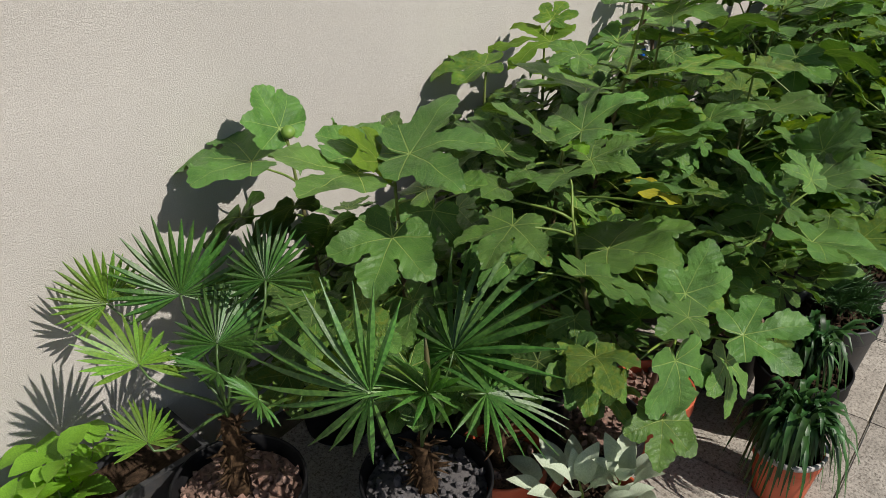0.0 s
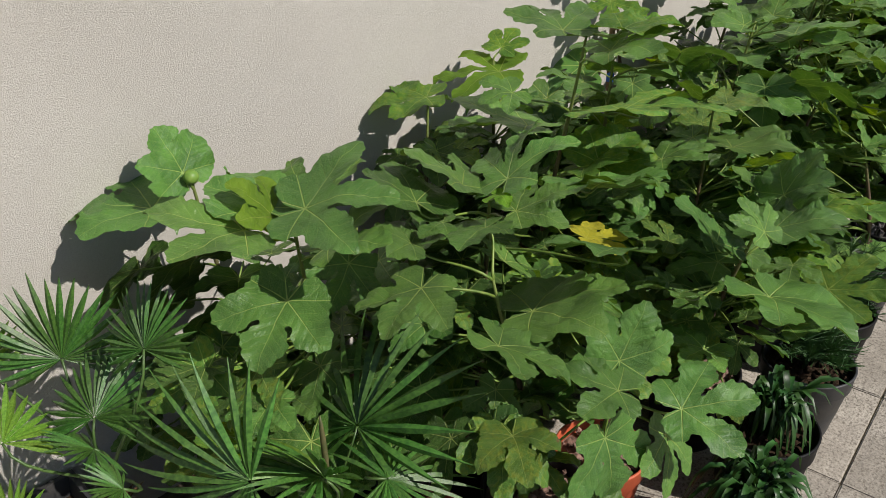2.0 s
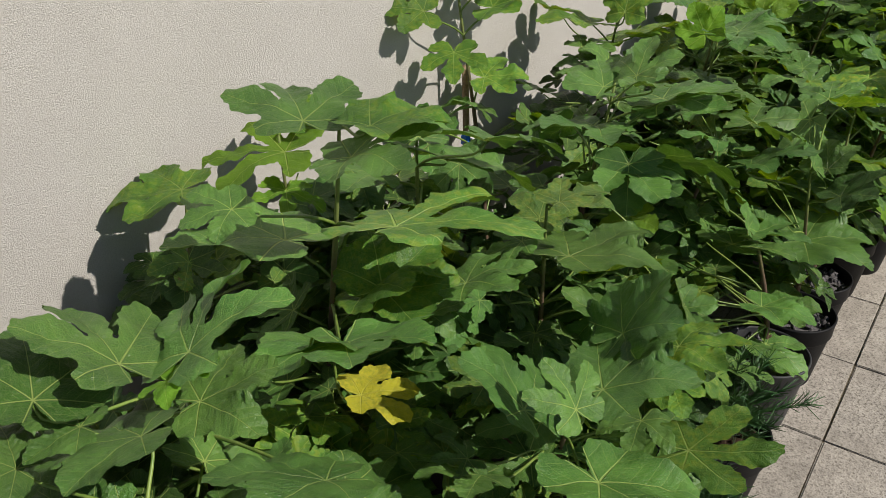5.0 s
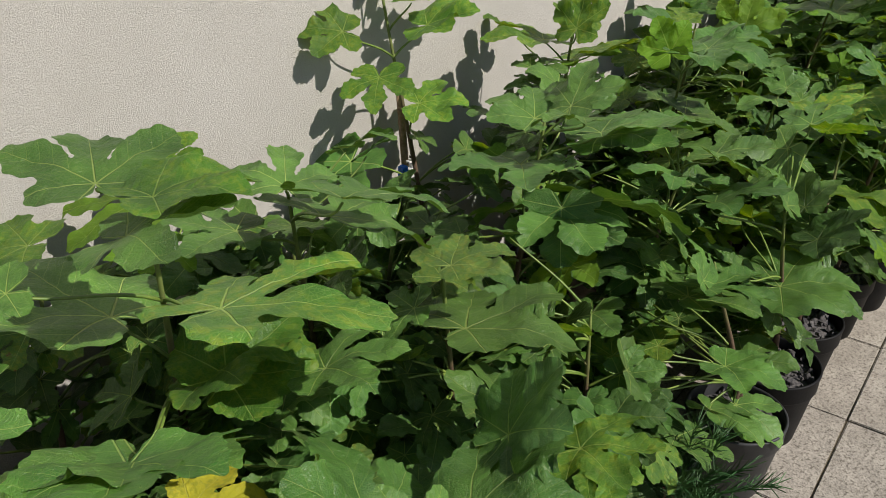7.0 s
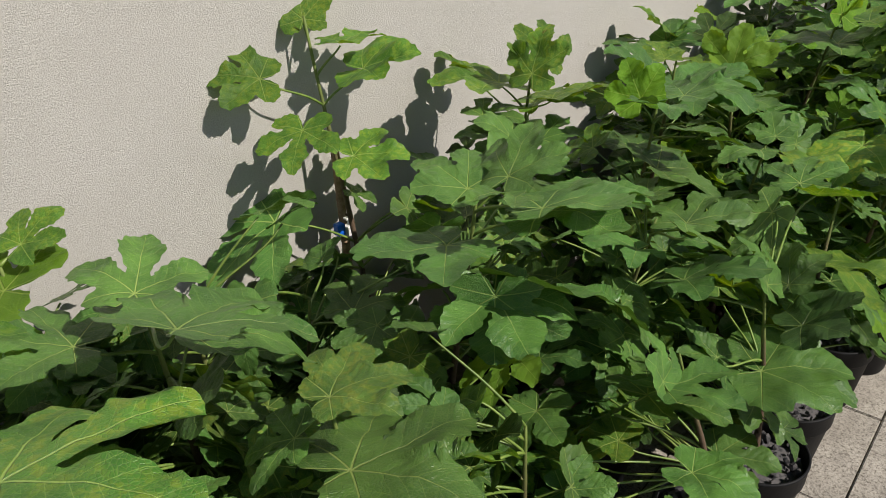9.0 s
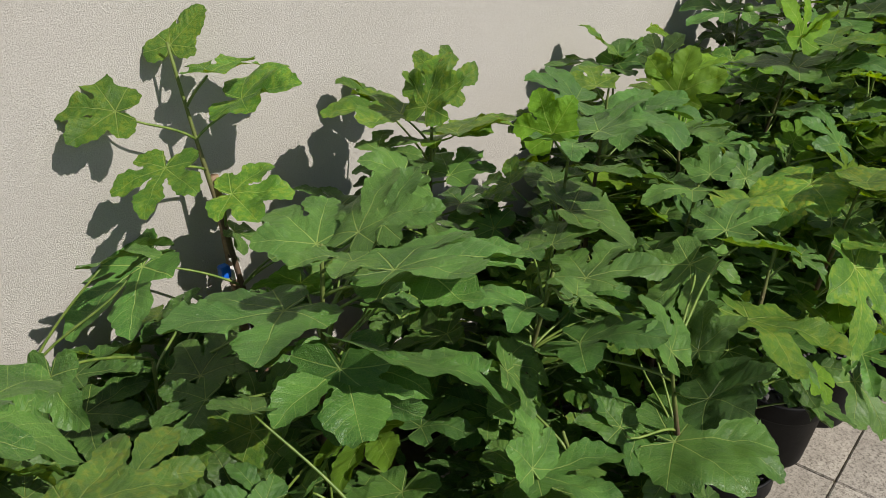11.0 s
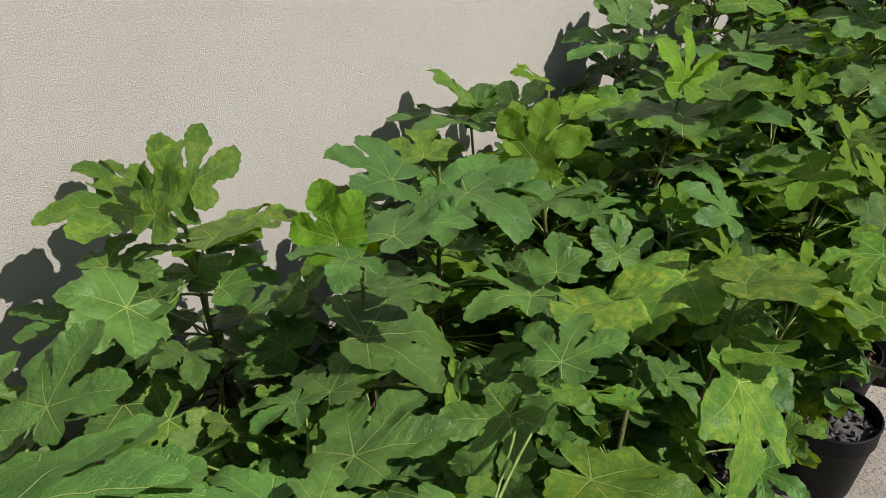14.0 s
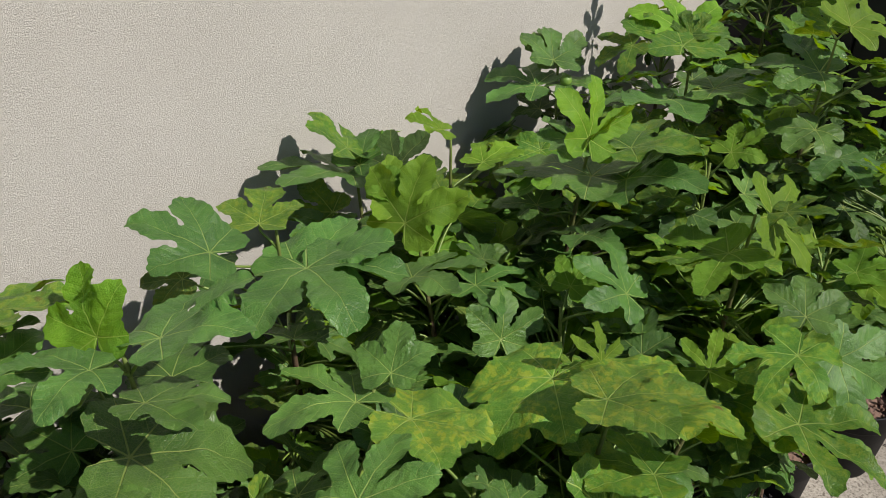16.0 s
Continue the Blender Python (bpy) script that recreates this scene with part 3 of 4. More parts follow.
def palm(base, pot, rows, crown, label, bed="grey", seed=1):
    tree = thing("potted_palm", (base[0], base[1], 0), label, "palm")
    origin = Vector((base[0], base[1], 0))
    rng = random.Random(seed)
    height = add_pot(pot, tree, bed, seed)
    head = Vector(crown)
    foot = Vector((base[0], base[1], height * 0.86))
    bm = bmesh.new()
    line = [foot.lerp(head, i / 8) - origin for i in range(9)]
    tube(bm, line, [0.023 - 0.008 * i / 8 + rng.uniform(-0.004, 0.004) for i in range(9)], 11)
    for i in range(46):
        a, s = rng.uniform(0, 6.3), rng.uniform(0.05, 0.95)
        p = foot.lerp(head, s) - origin
        out = Vector((math.cos(a), math.sin(a), 0))
        tip = p + out * rng.uniform(0.03, 0.06) + Vector((0, 0, rng.uniform(-0.02, 0.05)))
        tube(bm, [p, p.lerp(tip, 0.5) + Vector((0, 0, 0.008)), tip], [0.006, 0.004, 0.0006], 4)
    part("trunk", mesh_of("trunk", bm, FIBRE), tree, "short trunk wrapped in brown fibre")
    for x, y, z, rx, ry, rz, width, length, kind in rows:
        place = Vector((x, y, z))
        turn = Euler((radians(rx), radians(ry), radians(rz)))
        ahead = turn.to_matrix() @ Vector((0, 1, 0))
        m = Matrix.LocRotScale(place - origin, turn, (width, length, 0.5 * (width + length)))
        frond = part("frond", FANS[kind], tree, "yellow-green fan frond" if kind == "pale" else "", m)
        d = (place - head).length
        line = bezier(head, head + Vector((0, 0, 0.3 * d)), place - ahead * 0.35 * d, place, 8)
        part("petiole", mesh_of("petiole", tube(bmesh.new(), [p - origin for p in line], [0.0036 - 0.0014 * i / 8 for i in range(9)], 6), PALM_STALK), frond).matrix_parent_inverse = m.inverted()
    return tree


def spear(tree, foot, tip):
    """An unopened frond standing up from the crown."""
    a, b = Vector(foot) - tree.location, Vector(tip) - tree.location
    line = [a.lerp(b, i / 6) for i in range(7)]
    part("spear_leaf", mesh_of("spear_leaf", tube(bmesh.new(), line, [0.0042, 0.0050, 0.0056, 0.0056, 0.0050, 0.0036, 0.0008], 6), SPEAR), tree, "unopened brownish spear frond")


# ---- other plants ----
def strip(bm, line, widths, side):
    """A bent blade along a line."""
    rows = []
    for p, w in zip(line, widths):
        rows.append([bm.verts.new(p - side * w), bm.verts.new(p + Vector((0, 0, -0.35 * w))), bm.verts.new(p + side * w)])
    for a, b in zip(rows, rows[1:]):
        bm.faces.new((a[0], a[1], b[1], b[0]))
        bm.faces.new((a[1], a[2], b[2], b[1]))


def strap_plant(base, pot, count, length, seed, label, lean=(0, 0)):
    plant = thing("strap_leaf_plant", (base[0], base[1], 0), label, "potted plant")
    height = add_pot(pot, plant, "soil", seed)
    if pot == "small":
        radius = POTS[pot][0]
        rim = lathe(bmesh.new(), [(radius - 0.004, height + 0.0035), (radius + 0.002, height + 0.004), (radius + 0.003, height - 0.008), (radius + 0.001, height - 0.009)], 44)
        part("rim", mesh_of("rim", rim, RIM_GREY), plant, "sun-bleached grey rim")
    rng = random.Random(seed)
    for tuft in range(5):
        bm = bmesh.new()
        for i in range(count // 5):
            a = rng.uniform(0, math.tau)
            out = Vector((math.cos(a) + lean[0], math.sin(a) + lean[1], 0))
            side = Vector((-out.y, out.x, 0)).normalized()
            n = length * rng.uniform(0.65, 1.1)
            reach = rng.uniform(0.18, 0.5) * n
            rise = rng.uniform(0.55, 0.85) * n
            drop = rng.uniform(0.2, 1.15) * n
            start = Vector((rng.uniform(-0.03, 0.03), rng.uniform(-0.03, 0.03), height * 0.9))
            end = start + out * reach + Vector((0, 0, rise - drop))
            line = bezier(start, start + Vector((0, 0, rise * 0.8)) + out * reach * 0.1, start + out * reach * 0.75 + Vector((0, 0, rise * 1.15)), end, 6)
            w = rng.uniform(0.0048, 0.0078)
            strip(bm, line, [w * s for s in (0.6, 0.9, 1, 1, 0.9, 0.6, 0.12)], side)
        tagged(part("leaf_tuft", mesh_of("leaf_tuft", bm, STRAP, True), plant), kind="stuff")
    return plant


def needle_plant(base, pot, seed, label, spread=0.17, tall=0.26):
    plant = thing("needle_leaf_plant", (base[0], base[1], 0), label, "potted plant")
    height = add_pot(pot, plant, "soil", seed)
    rng = random.Random(seed)
    for i in range(22):
        a = i * 2.4 + rng.uniform(-0.3, 0.3)
        share = math.sqrt((i + 0.5) / 22)
        out = Vector((math.cos(a), math.sin(a), 0))
        start = Vector((0.01 * out.x, 0.01 * out.y, height * 0.88))
        end = start + out * spread * share * rng.uniform(0.7, 1.1) + Vector((0, 0, tall * (1.15 - 0.75 * share) * rng.uniform(0.8, 1.1)))
        line = bezier(start, start + Vector((0, 0, 0.06)), start.lerp(end, 0.6) + Vector((0, 0, 0.03)), end, 10)
        bm = tube(bmesh.new(), line, [0.0022 - 0.0012 * k / 10 for k in range(11)], 4)
        for k in range(90):
            p = line[rng.randrange(2, 11)].lerp(line[rng.randrange(4, 11)], rng.random())
            way = Vector((rng.gauss(0, 1), rng.gauss(0, 1), rng.gauss(0.5, 0.7))) + (end - start).normalized() * 1.2
            way = way.normalized() * rng.uniform(0.03, 0.055)
            side = way.orthogonal().normalized() * 0.0011
            v = [bm.verts.new(p - side), bm.verts.new(p + side), bm.verts.new(p + way * 0.8 + side * 0.7), bm.verts.new(p + way), bm.verts.new(p + way * 0.8 - side * 0.7)]
            bm.faces.new(v)
        tagged(part("needle_twig", mesh_of("needle_twig", bm, NEEDLE, False), plant), kind="stuff")
    return plant


def oval_leaf_mesh(name, material, width, cup, teeth=0.0):
    bm = bmesh.new()
    rows = []
    for i in range(9):
        t = i / 8
        w = width * (math.sin(math.pi * (0.06 + 0.94 * t) ** 0.8) ** 0.85) + 0.004
        z = 0.22 * t - 0.30 * t * t
        line = []
        for s in (-1, -0.5, 0, 0.5, 1):
            jag = 1 + teeth * (1 if i % 2 else -1) * (abs(s) == 1)
            line.append(bm.verts.new((s * w * jag, t, z + cup * abs(s) * w + 0.012 * math.sin(9 * t + 3 * s))))
        rows.append(line)
    for a, b in zip(rows, rows[1:]):
        for k in range(4):
            bm.faces.new((a[k], a[k + 1], b[k + 1], b[k]))
    return mesh_of(name, bm, material)


def sage_plant(base, label):
    plant = thing("silver_leaf_plant", (base[0], base[1], 0), label, "potted plant")
    height = add_pot("red", plant, "soil", 2)
    rng = random.Random(8)
    data = oval_leaf_mesh("leaf", SAGE, 0.26, 0.35)
    for i in range(30):
        a = i * 2.4
        share = (i % 20) / 20
        r = 0.010 + 0.085 * share
        off = Vector((0.04, -0.03, 0)) if i >= 20 else Vector((-0.045, 0.03, 0))
        place = Vector((r * math.cos(a), r * math.sin(a), height + 0.06 - 0.05 * share)) + off * 0.9
        m = Matrix.LocRotScale(place, Euler((radians(66 - 52 * share + rng.uniform(-10, 10)), 0, a - math.pi / 2)), Vector((1, 1, 1)) * rng.uniform(0.060, 0.092))
        part("leaf", data, plant, "", m)
    for off in (Vector((0.04, -0.03, 0)), Vector((-0.045, 0.03, 0))):
        p = off * 0.9
        bm = tube(bmesh.new(), [Vector((p.x * 0.6, p.y * 0.6, height * 0.86)), Vector((p.x * 0.8, p.y * 0.8, height + 0.03)), Vector((p.x, p.y, height + 0.07))], [0.004, 0.0035, 0.002], 6)
        part("stem", mesh_of("stem", bm, PETIOLE), plant)
    return plant


def trough(low, high):
    """A long plastic window box with a turned-out rim, full of soil."""
    (x0, y0, z0), (x1, y1, z1) = low, high
    box_thing = thing("plant_trough", ((x0 + x1) / 2, (y0 + y1) / 2, 0), "long grey plastic plant trough against the stucco wall", "planter")
    cx, cy = (x1 - x0) / 2, (y1 - y0) / 2
    bm = bmesh.new()
    rings = []
    for grow, z in ((-0.03, 0.0), (-0.012, z1 - 0.03), (0.0, z1 - 0.028), (0.002, z1), (-0.012, z1 + 0.001), (-0.018, z1 - 0.03), (-0.02, z1 - 0.05)):
        rings.append([bm.verts.new((sx * (cx + grow), sy * (cy + grow), z)) for sx, sy in ((-1, -1), (1, -1), (1, 1), (-1, 1))])
    for a, b in zip(rings, rings[1:]):
        for k in range(4):
            bm.faces.new((a[k], a[(k + 1) % 4], b[(k + 1) % 4], b[k]))
    part("body", mesh_of("body", bm, POT_GREY, False), box_thing)
    bm = bmesh.new()
    top = [bm.verts.new((sx * (cx - 0.019), sy * (cy - 0.019), z1 - 0.045)) for sx, sy in ((-1, -1), (1, -1), (1, 1), (-1, 1))]
    bm.faces.new(top)
    part("soil", mesh_of("soil", bm, SOIL), box_thing)


def herb(base, soil_z, count, seed):
    plant = thing("leafy_herb", (base[0], base[1], soil_z), "bright green leafy herb growing in a grey trough", "plant")
    rng = random.Random(seed)
    data = oval_leaf_mesh("leaf", HERB, 0.34, 0.25, 0.05)
    for s in range(7):
        a = rng.uniform(0, 6.3)
        foot = Vector((rng.uniform(-0.05, 0.05), rng.uniform(-0.04, 0.04), -0.003))
        top = foot + Vector((0.07 * math.cos(a), 0.04 * math.sin(a) - 0.01, rng.uniform(0.10, 0.20)))
        line = bezier(foot, foot + Vector((0, 0, 0.05)), top - Vector((0, 0, 0.04)), top, 8)
        part("stem", mesh_of("stem", tube(bmesh.new(), line, [0.0025 - 0.001 * k / 8 for k in range(9)], 5), PETIOLE), plant)
        for k in range(count // 7):
            p = line[min(8, 2 + k % 7)]
            b = k * 2.4 + a
            size = rng.uniform(0.05, 0.085)
            if base[1] + p.y + size * math.sin(b) > 1.405:
                b = -b
            part("leaf", data, plant, "", Matrix.LocRotScale(p, Euler((radians(rng.uniform(-15, 35)), radians(rng.uniform(-15, 15)), b - math.pi / 2)), Vector((1, 1, 1)) * size))


def fig_fruit(place, size, label):
    bm = lathe(bmesh.new(), [(0.001, 1.0), (0.10, 0.99), (0.36, 0.90), (0.5, 0.62), (0.46, 0.38), (0.28, 0.14), (0.12, 0.04), (0.09, -0.12), (0.001, -0.13)], 18)
    ob = new("fig_fruit", mesh_of("fig_fruit", bm, FIG))
    ob.matrix_basis = Matrix.LocRotScale(Vector(place), Euler((radians(25), radians(-20), 0)), Vector((size, size, size)))
    tagged(ob, label, "fruit")


def cane_and_clip():
    bm = tube(bmesh.new(), [(2.537, 1.368, 0.12), (2.528, 1.372, 0.5), (2.518, 1.377, 0.845)], [0.010, 0.0098, 0.0095], 12)
    for z in (0.36, 0.60, 0.80):
        x = 2.531 - (z - 0.36) * 0.03
        tube(bm, [(x, 1.371, z - 0.004), (x, 1.371, z), (x, 1.371, z + 0.004)], [0.0098, 0.0115, 0.0098], 12)
    tagged(new("bamboo_cane", mesh_of("bamboo_cane", bm, CANE)), "brown bamboo cane staking the tall fig by the wall", "stake")
    clip = thing("plant_clip", (2.508, 1.352, 0.645), "blue and white plastic clip tying a fig stem to its cane", "clip")
    bm = box(bmesh.new(), (-0.024, -0.010, -0.012), (-0.004, 0.010, 0.016))
    bmesh.ops.bevel(bm, geom=bm.edges, offset=0.002, segments=2, affect="EDGES")
    part("blue_jaw", mesh_of("blue_jaw", bm, BLUE, False), clip)
    bm = box(bmesh.new(), (-0.003, -0.012, -0.020), (0.020, 0.008, 0.004))
    box(bm, (0.012, -0.008, 0.004), (0.020, 0.006, 0.024))
    box(bm, (0.002, -0.008, 0.018), (0.012, 0.006, 0.024))
    bmesh.ops.bevel(bm, geom=bm.edges, offset=0.0015, segments=1, affect="EDGES")
    part("white_jaw", mesh_of("white_jaw", bm, WHITE, False), clip)


# ---- the plants ----
palm((0.575, 1.085), "large", [
    (0.494, 1.311, 0.615, 81, -29, -14, 0.111, 0.116, "pale"),
    (0.594, 1.209, 0.632, 83, 0, -34, 0.152, 0.158, "broad"),
    (0.660, 1.010, 0.720, 61, -17, -66, 0.114, 0.112, "broad"),
    (0.577, 1.068, 0.597, 38, -17, -56, 0.132, 0.131, "broad"),
    (0.450, 1.115, 0.598, 32, 32, 8, 0.135, 0.133, "pale"),
    (0.408, 1.054, 0.484, 43, 27, 3, 0.090, 0.089, "pale"),
    (0.532, 0.875, 0.610, 50, -7, 79, 0.071, 0.071, "broad"),
    (0.558, 1.051, 0.552, 42, 10, 87, 0.106, 0.090, "broad"),
], (0.575, 1.075, 0.42), "small fan palm with fibrous trunk in a large black pot", bed="red", seed=1)
spear(palm((0.85, 0.815), "large", [
    (0.670, 0.758, 0.604, 30, -86, 5, 0.222, 0.232, "half"),
    (0.873, 0.759, 0.574, 54, -17, -88, 0.249, 0.246, "long"),
    (0.772, 0.731, 0.555, 11, 38, 22, 0.183, 0.183, "long"),
    (0.780, 0.733, 0.547, 35, 57, 62, 0.190, 0.169, "broad"),
    (0.792, 0.739, 0.545, 22, 12, 47, 0.150, 0.175, "folded"),
], (0.815, 0.79, 0.36), "fan palm with long narrow blades in a large black pot", bed="grey", seed=2), (0.800, 0.752, 0.520), (0.805, 0.762, 0.640))
palm((1.035, 0.765), "red", [
    (0.836, 0.648, 0.562, -10, -4, -124, 0.160, 0.161, "long"),
], (0.98, 0.74, 0.34), "little fan palm in a terracotta-coloured pot", bed="red", seed=3)
fig((0.98, 1.27), [
    (0.918, 1.293, 0.850, 58, -7, 10, 0.102, 0.097, "n:3"),
    (0.850, 1.306, 0.793, -1, -6, 39, 0.158, 0.178, "n:2"),
    # Dark-coloured leaves painting the shaded gap behind the palms.
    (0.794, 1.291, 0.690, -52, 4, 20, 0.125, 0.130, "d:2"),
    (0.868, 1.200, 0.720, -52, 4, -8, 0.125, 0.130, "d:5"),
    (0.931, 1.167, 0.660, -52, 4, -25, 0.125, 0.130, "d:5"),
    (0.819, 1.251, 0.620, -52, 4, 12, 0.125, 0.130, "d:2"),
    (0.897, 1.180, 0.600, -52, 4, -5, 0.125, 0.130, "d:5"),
], seed=1, fill=26, top=(0.93, 1.29, 0.85), inner=0.62)
fig((1.03, 1.04), [
    (0.954, 0.941, 0.882, 22, -3, -80, 0.147, 0.143, "n:4"),
    (0.832, 0.950, 0.885, 10, 0, 45, 0.134, 0.150, "n:2"),
    (0.892, 0.976, 0.893, 15, 4, -23, 0.121, 0.124, "n:3"),
    (0.890, 0.956, 0.885, 52, -6, 40, 0.096, 0.089, "y:2"),
    (0.920, 0.906, 0.907, 16, 12, -135, 0.159, 0.147, "n:6"),
    (0.962, 0.909, 0.819, 27, -8, -114, 0.124, 0.132, "n:1"),
    (0.856, 0.891, 0.769, -27, -6, 119, 0.126, 0.126, "n:2"),
], seed=2, fill=26, top=(0.93, 0.96, 0.86), inner=0.66)
fig((1.245, 0.66), [
    (1.063, 0.817, 0.818, 27, 0, 45, 0.080, 0.067, "n:3"),
    (1.176, 0.750, 0.827, -6, 20, 54, 0.118, 0.113, "n:3"),
    (1.077, 0.635, 0.699, -24, -11, -143, 0.126, 0.124, "n:5"),
    (1.013, 0.743, 0.785, -7, 5, 106, 0.107, 0.117, "n:1"),
    (1.178, 0.641, 0.704, 17, -6, -132, 0.140, 0.164, "n:3"),
    (1.035, 0.598, 0.730, -15, -17, -160, 0.121, 0.122, "n:2"),
], seed=3, fill=16, top=(1.14, 0.7, 0.76), high=0.44)
fig((1.46, 0.64), [
    (1.254, 0.509, 0.626, 71, 26, -39, 0.121, 0.112, "n:2"),
    (1.184, 0.466, 0.627, 22, -3, 39, 0.108, 0.111, "n:1"),
    (1.268, 0.391, 0.579, 6, 24, -130, 0.115, 0.128, "n:1"),
    (1.151, 0.461, 0.550, -69, 3, 164, 0.124, 0.119, "n:1"),
    (1.146, 0.464, 0.405, -20, -11, 121, 0.095, 0.106, "n"),
    (1.284, 0.417, 0.494, -55, -26, 168, 0.106, 0.108, "n"),
], seed=4, fill=4, top=(1.2, 0.47, 0.62), pot='red', high=0.42)
fig((1.34, 0.9), [
    (1.109, 0.850, 0.867, 16, 21, -15, 0.109, 0.114, "d:3"),
    (1.138, 0.815, 0.829, 13, -1, 44, 0.080, 0.067, "n:2"),
    (1.204, 0.830, 0.873, 25, 29, 12, 0.141, 0.137, "n:1"),
    (1.268, 0.780, 0.879, 29, -26, -83, 0.133, 0.144, "n:0"),
    (1.252, 0.744, 0.833, 13, 2, -119, 0.113, 0.099, "n:2"),
    (1.230, 0.770, 0.863, 19, -9, -160, 0.066, 0.063, "y"),
    (1.271, 0.544, 0.822, 15, 26, 57, 0.116, 0.127, "n:3"),
], seed=5, fill=36, top=(1.27, 0.82, 0.87))
fig((1.64, 1.0), [
    (1.559, 0.889, 1.066, 17, 7, -23, 0.136, 0.132, "n:1"),
    (1.473, 0.736, 0.799, 29, -7, 144, 0.151, 0.127, "n:3"),
    (1.650, 0.866, 0.758, 23, -10, -139, 0.141, 0.142, "m:3"),
    (1.523, 0.753, 1.059, 21, 0, -136, 0.121, 0.122, "n:0"),
    (1.560, 0.754, 1.090, 4, -3, -97, 0.118, 0.118, "m:2"),
    (1.568, 0.971, 0.841, 5, 13, 17, 0.200, 0.200, "n:2"),
    (1.448, 0.707, 0.826, 22, 2, 144, 0.152, 0.143, "n:3"),
    (1.646, 0.832, 0.770, 21, 18, -84, 0.127, 0.132, "m:3"),
    (1.533, 0.774, 0.652, -10, 0, -121, 0.099, 0.095, "Y"),
    (1.627, 0.779, 0.909, -1, -16, -94, 0.230, 0.202, "b:0"),
], seed=6, fill=31, top=(1.6, 0.86, 1.05), thick=0.0085)
fig((1.52, 1.26), [
    (1.592, 1.307, 0.822, -3, -6, 46, 0.142, 0.145, "m:1"),
], seed=7, fill=18, top=(1.6, 1.31, 0.82))
fig((1.82, 1.27), [
    (1.789, 1.241, 0.855, 1, -9, 40, 0.159, 0.169, "y:4"),
], seed=8, fill=31, top=(1.8, 1.27, 0.88), crown=4)
fig((1.84, 0.62), [
    (1.839, 0.497, 0.734, 46, -10, -122, 0.112, 0.116, "n:3"),
    (1.632, 0.536, 0.691, 29, 31, -5, 0.155, 0.152, "n:2"),
    (1.611, 0.441, 0.759, 46, 6, -4, 0.091, 0.077, "n:0"),
    (1.722, 0.461, 0.713, 15, -13, -104, 0.135, 0.155, "n:2"),
    (1.904, 0.549, 0.686, 26, 28, -16, 0.124, 0.119, "n:1"),
    (1.892, 0.379, 0.526, 23, 73, -125, 0.105, 0.150, "m:0"),
    (1.848, 0.449, 0.578, 5, 9, 106, 0.082, 0.091, "n"),
    (1.671, 0.424, 0.591, 1, -8, 168, 0.170, 0.181, "n:2"),
    (1.909, 0.432, 0.701, 21, -6, -153, 0.107, 0.106, "m:6"),
], seed=9, fill=22, top=(1.74, 0.5, 0.7))
fig((1.95, 1.03), [
    (1.864, 0.843, 0.829, 44, 22, -152, 0.072, 0.077, "d:3"),
    (1.823, 0.768, 0.989, -19, 1, -63, 0.170, 0.164, "n:5"),
    (1.782, 0.979, 0.886, 16, 2, 56, 0.118, 0.114, "n:1"),
    (1.859, 0.948, 0.941, 9, 10, -35, 0.110, 0.117, "n:1"),
    (1.879, 0.894, 0.902, -22, 4, -73, 0.191, 0.175, "n:2"),
], seed=10, fill=42, top=(1.87, 0.96, 0.92), thick=0.0085)
fig((2.08, 0.8), [
    (2.043, 0.800, 0.756, 18, 8, -64, 0.090, 0.099, "b:1"),
    (1.962, 0.706, 0.850, 8, -5, -109, 0.100, 0.106, "b"),
    (1.946, 0.770, 0.757, -22, -7, 42, 0.086, 0.081, "n:0"),
    (1.961, 0.677, 0.752, -2, -11, -106, 0.181, 0.175, "n:2"),
], seed=11, fill=31, top=(1.99, 0.75, 0.82))
fig((2.22, 1.17), [
    (2.263, 1.032, 0.681, 9, 3, -62, 0.106, 0.111, "n"),
], seed=12, fill=42, top=(2.22, 1.1, 0.7))
fig((2.53, 1.29), [
    (2.357, 1.381, 1.015, 13, -36, 46, 0.108, 0.114, "m:1"),
    (2.397, 1.315, 0.916, -19, 6, 127, 0.112, 0.118, "m:0"),
    (2.580, 1.337, 0.995, 21, 16, -148, 0.127, 0.128, "m:3"),
    (2.513, 1.306, 0.829, 9, 17, -133, 0.120, 0.116, "m:1"),
    (2.337, 1.362, 0.720, -26, -6, 88, 0.169, 0.185, "n:0"),
    (2.509, 1.315, 1.064, -1, -7, -70, 0.117, 0.115, "m"),
    (2.492, 1.408, 1.101, 41, -3, -34, 0.090, 0.120, "m"),
], seed=13, fill=9, top=(2.472, 1.378, 1.115), thick=0.0085, words='tall fig tree with mottled leaves tied to a bamboo cane')
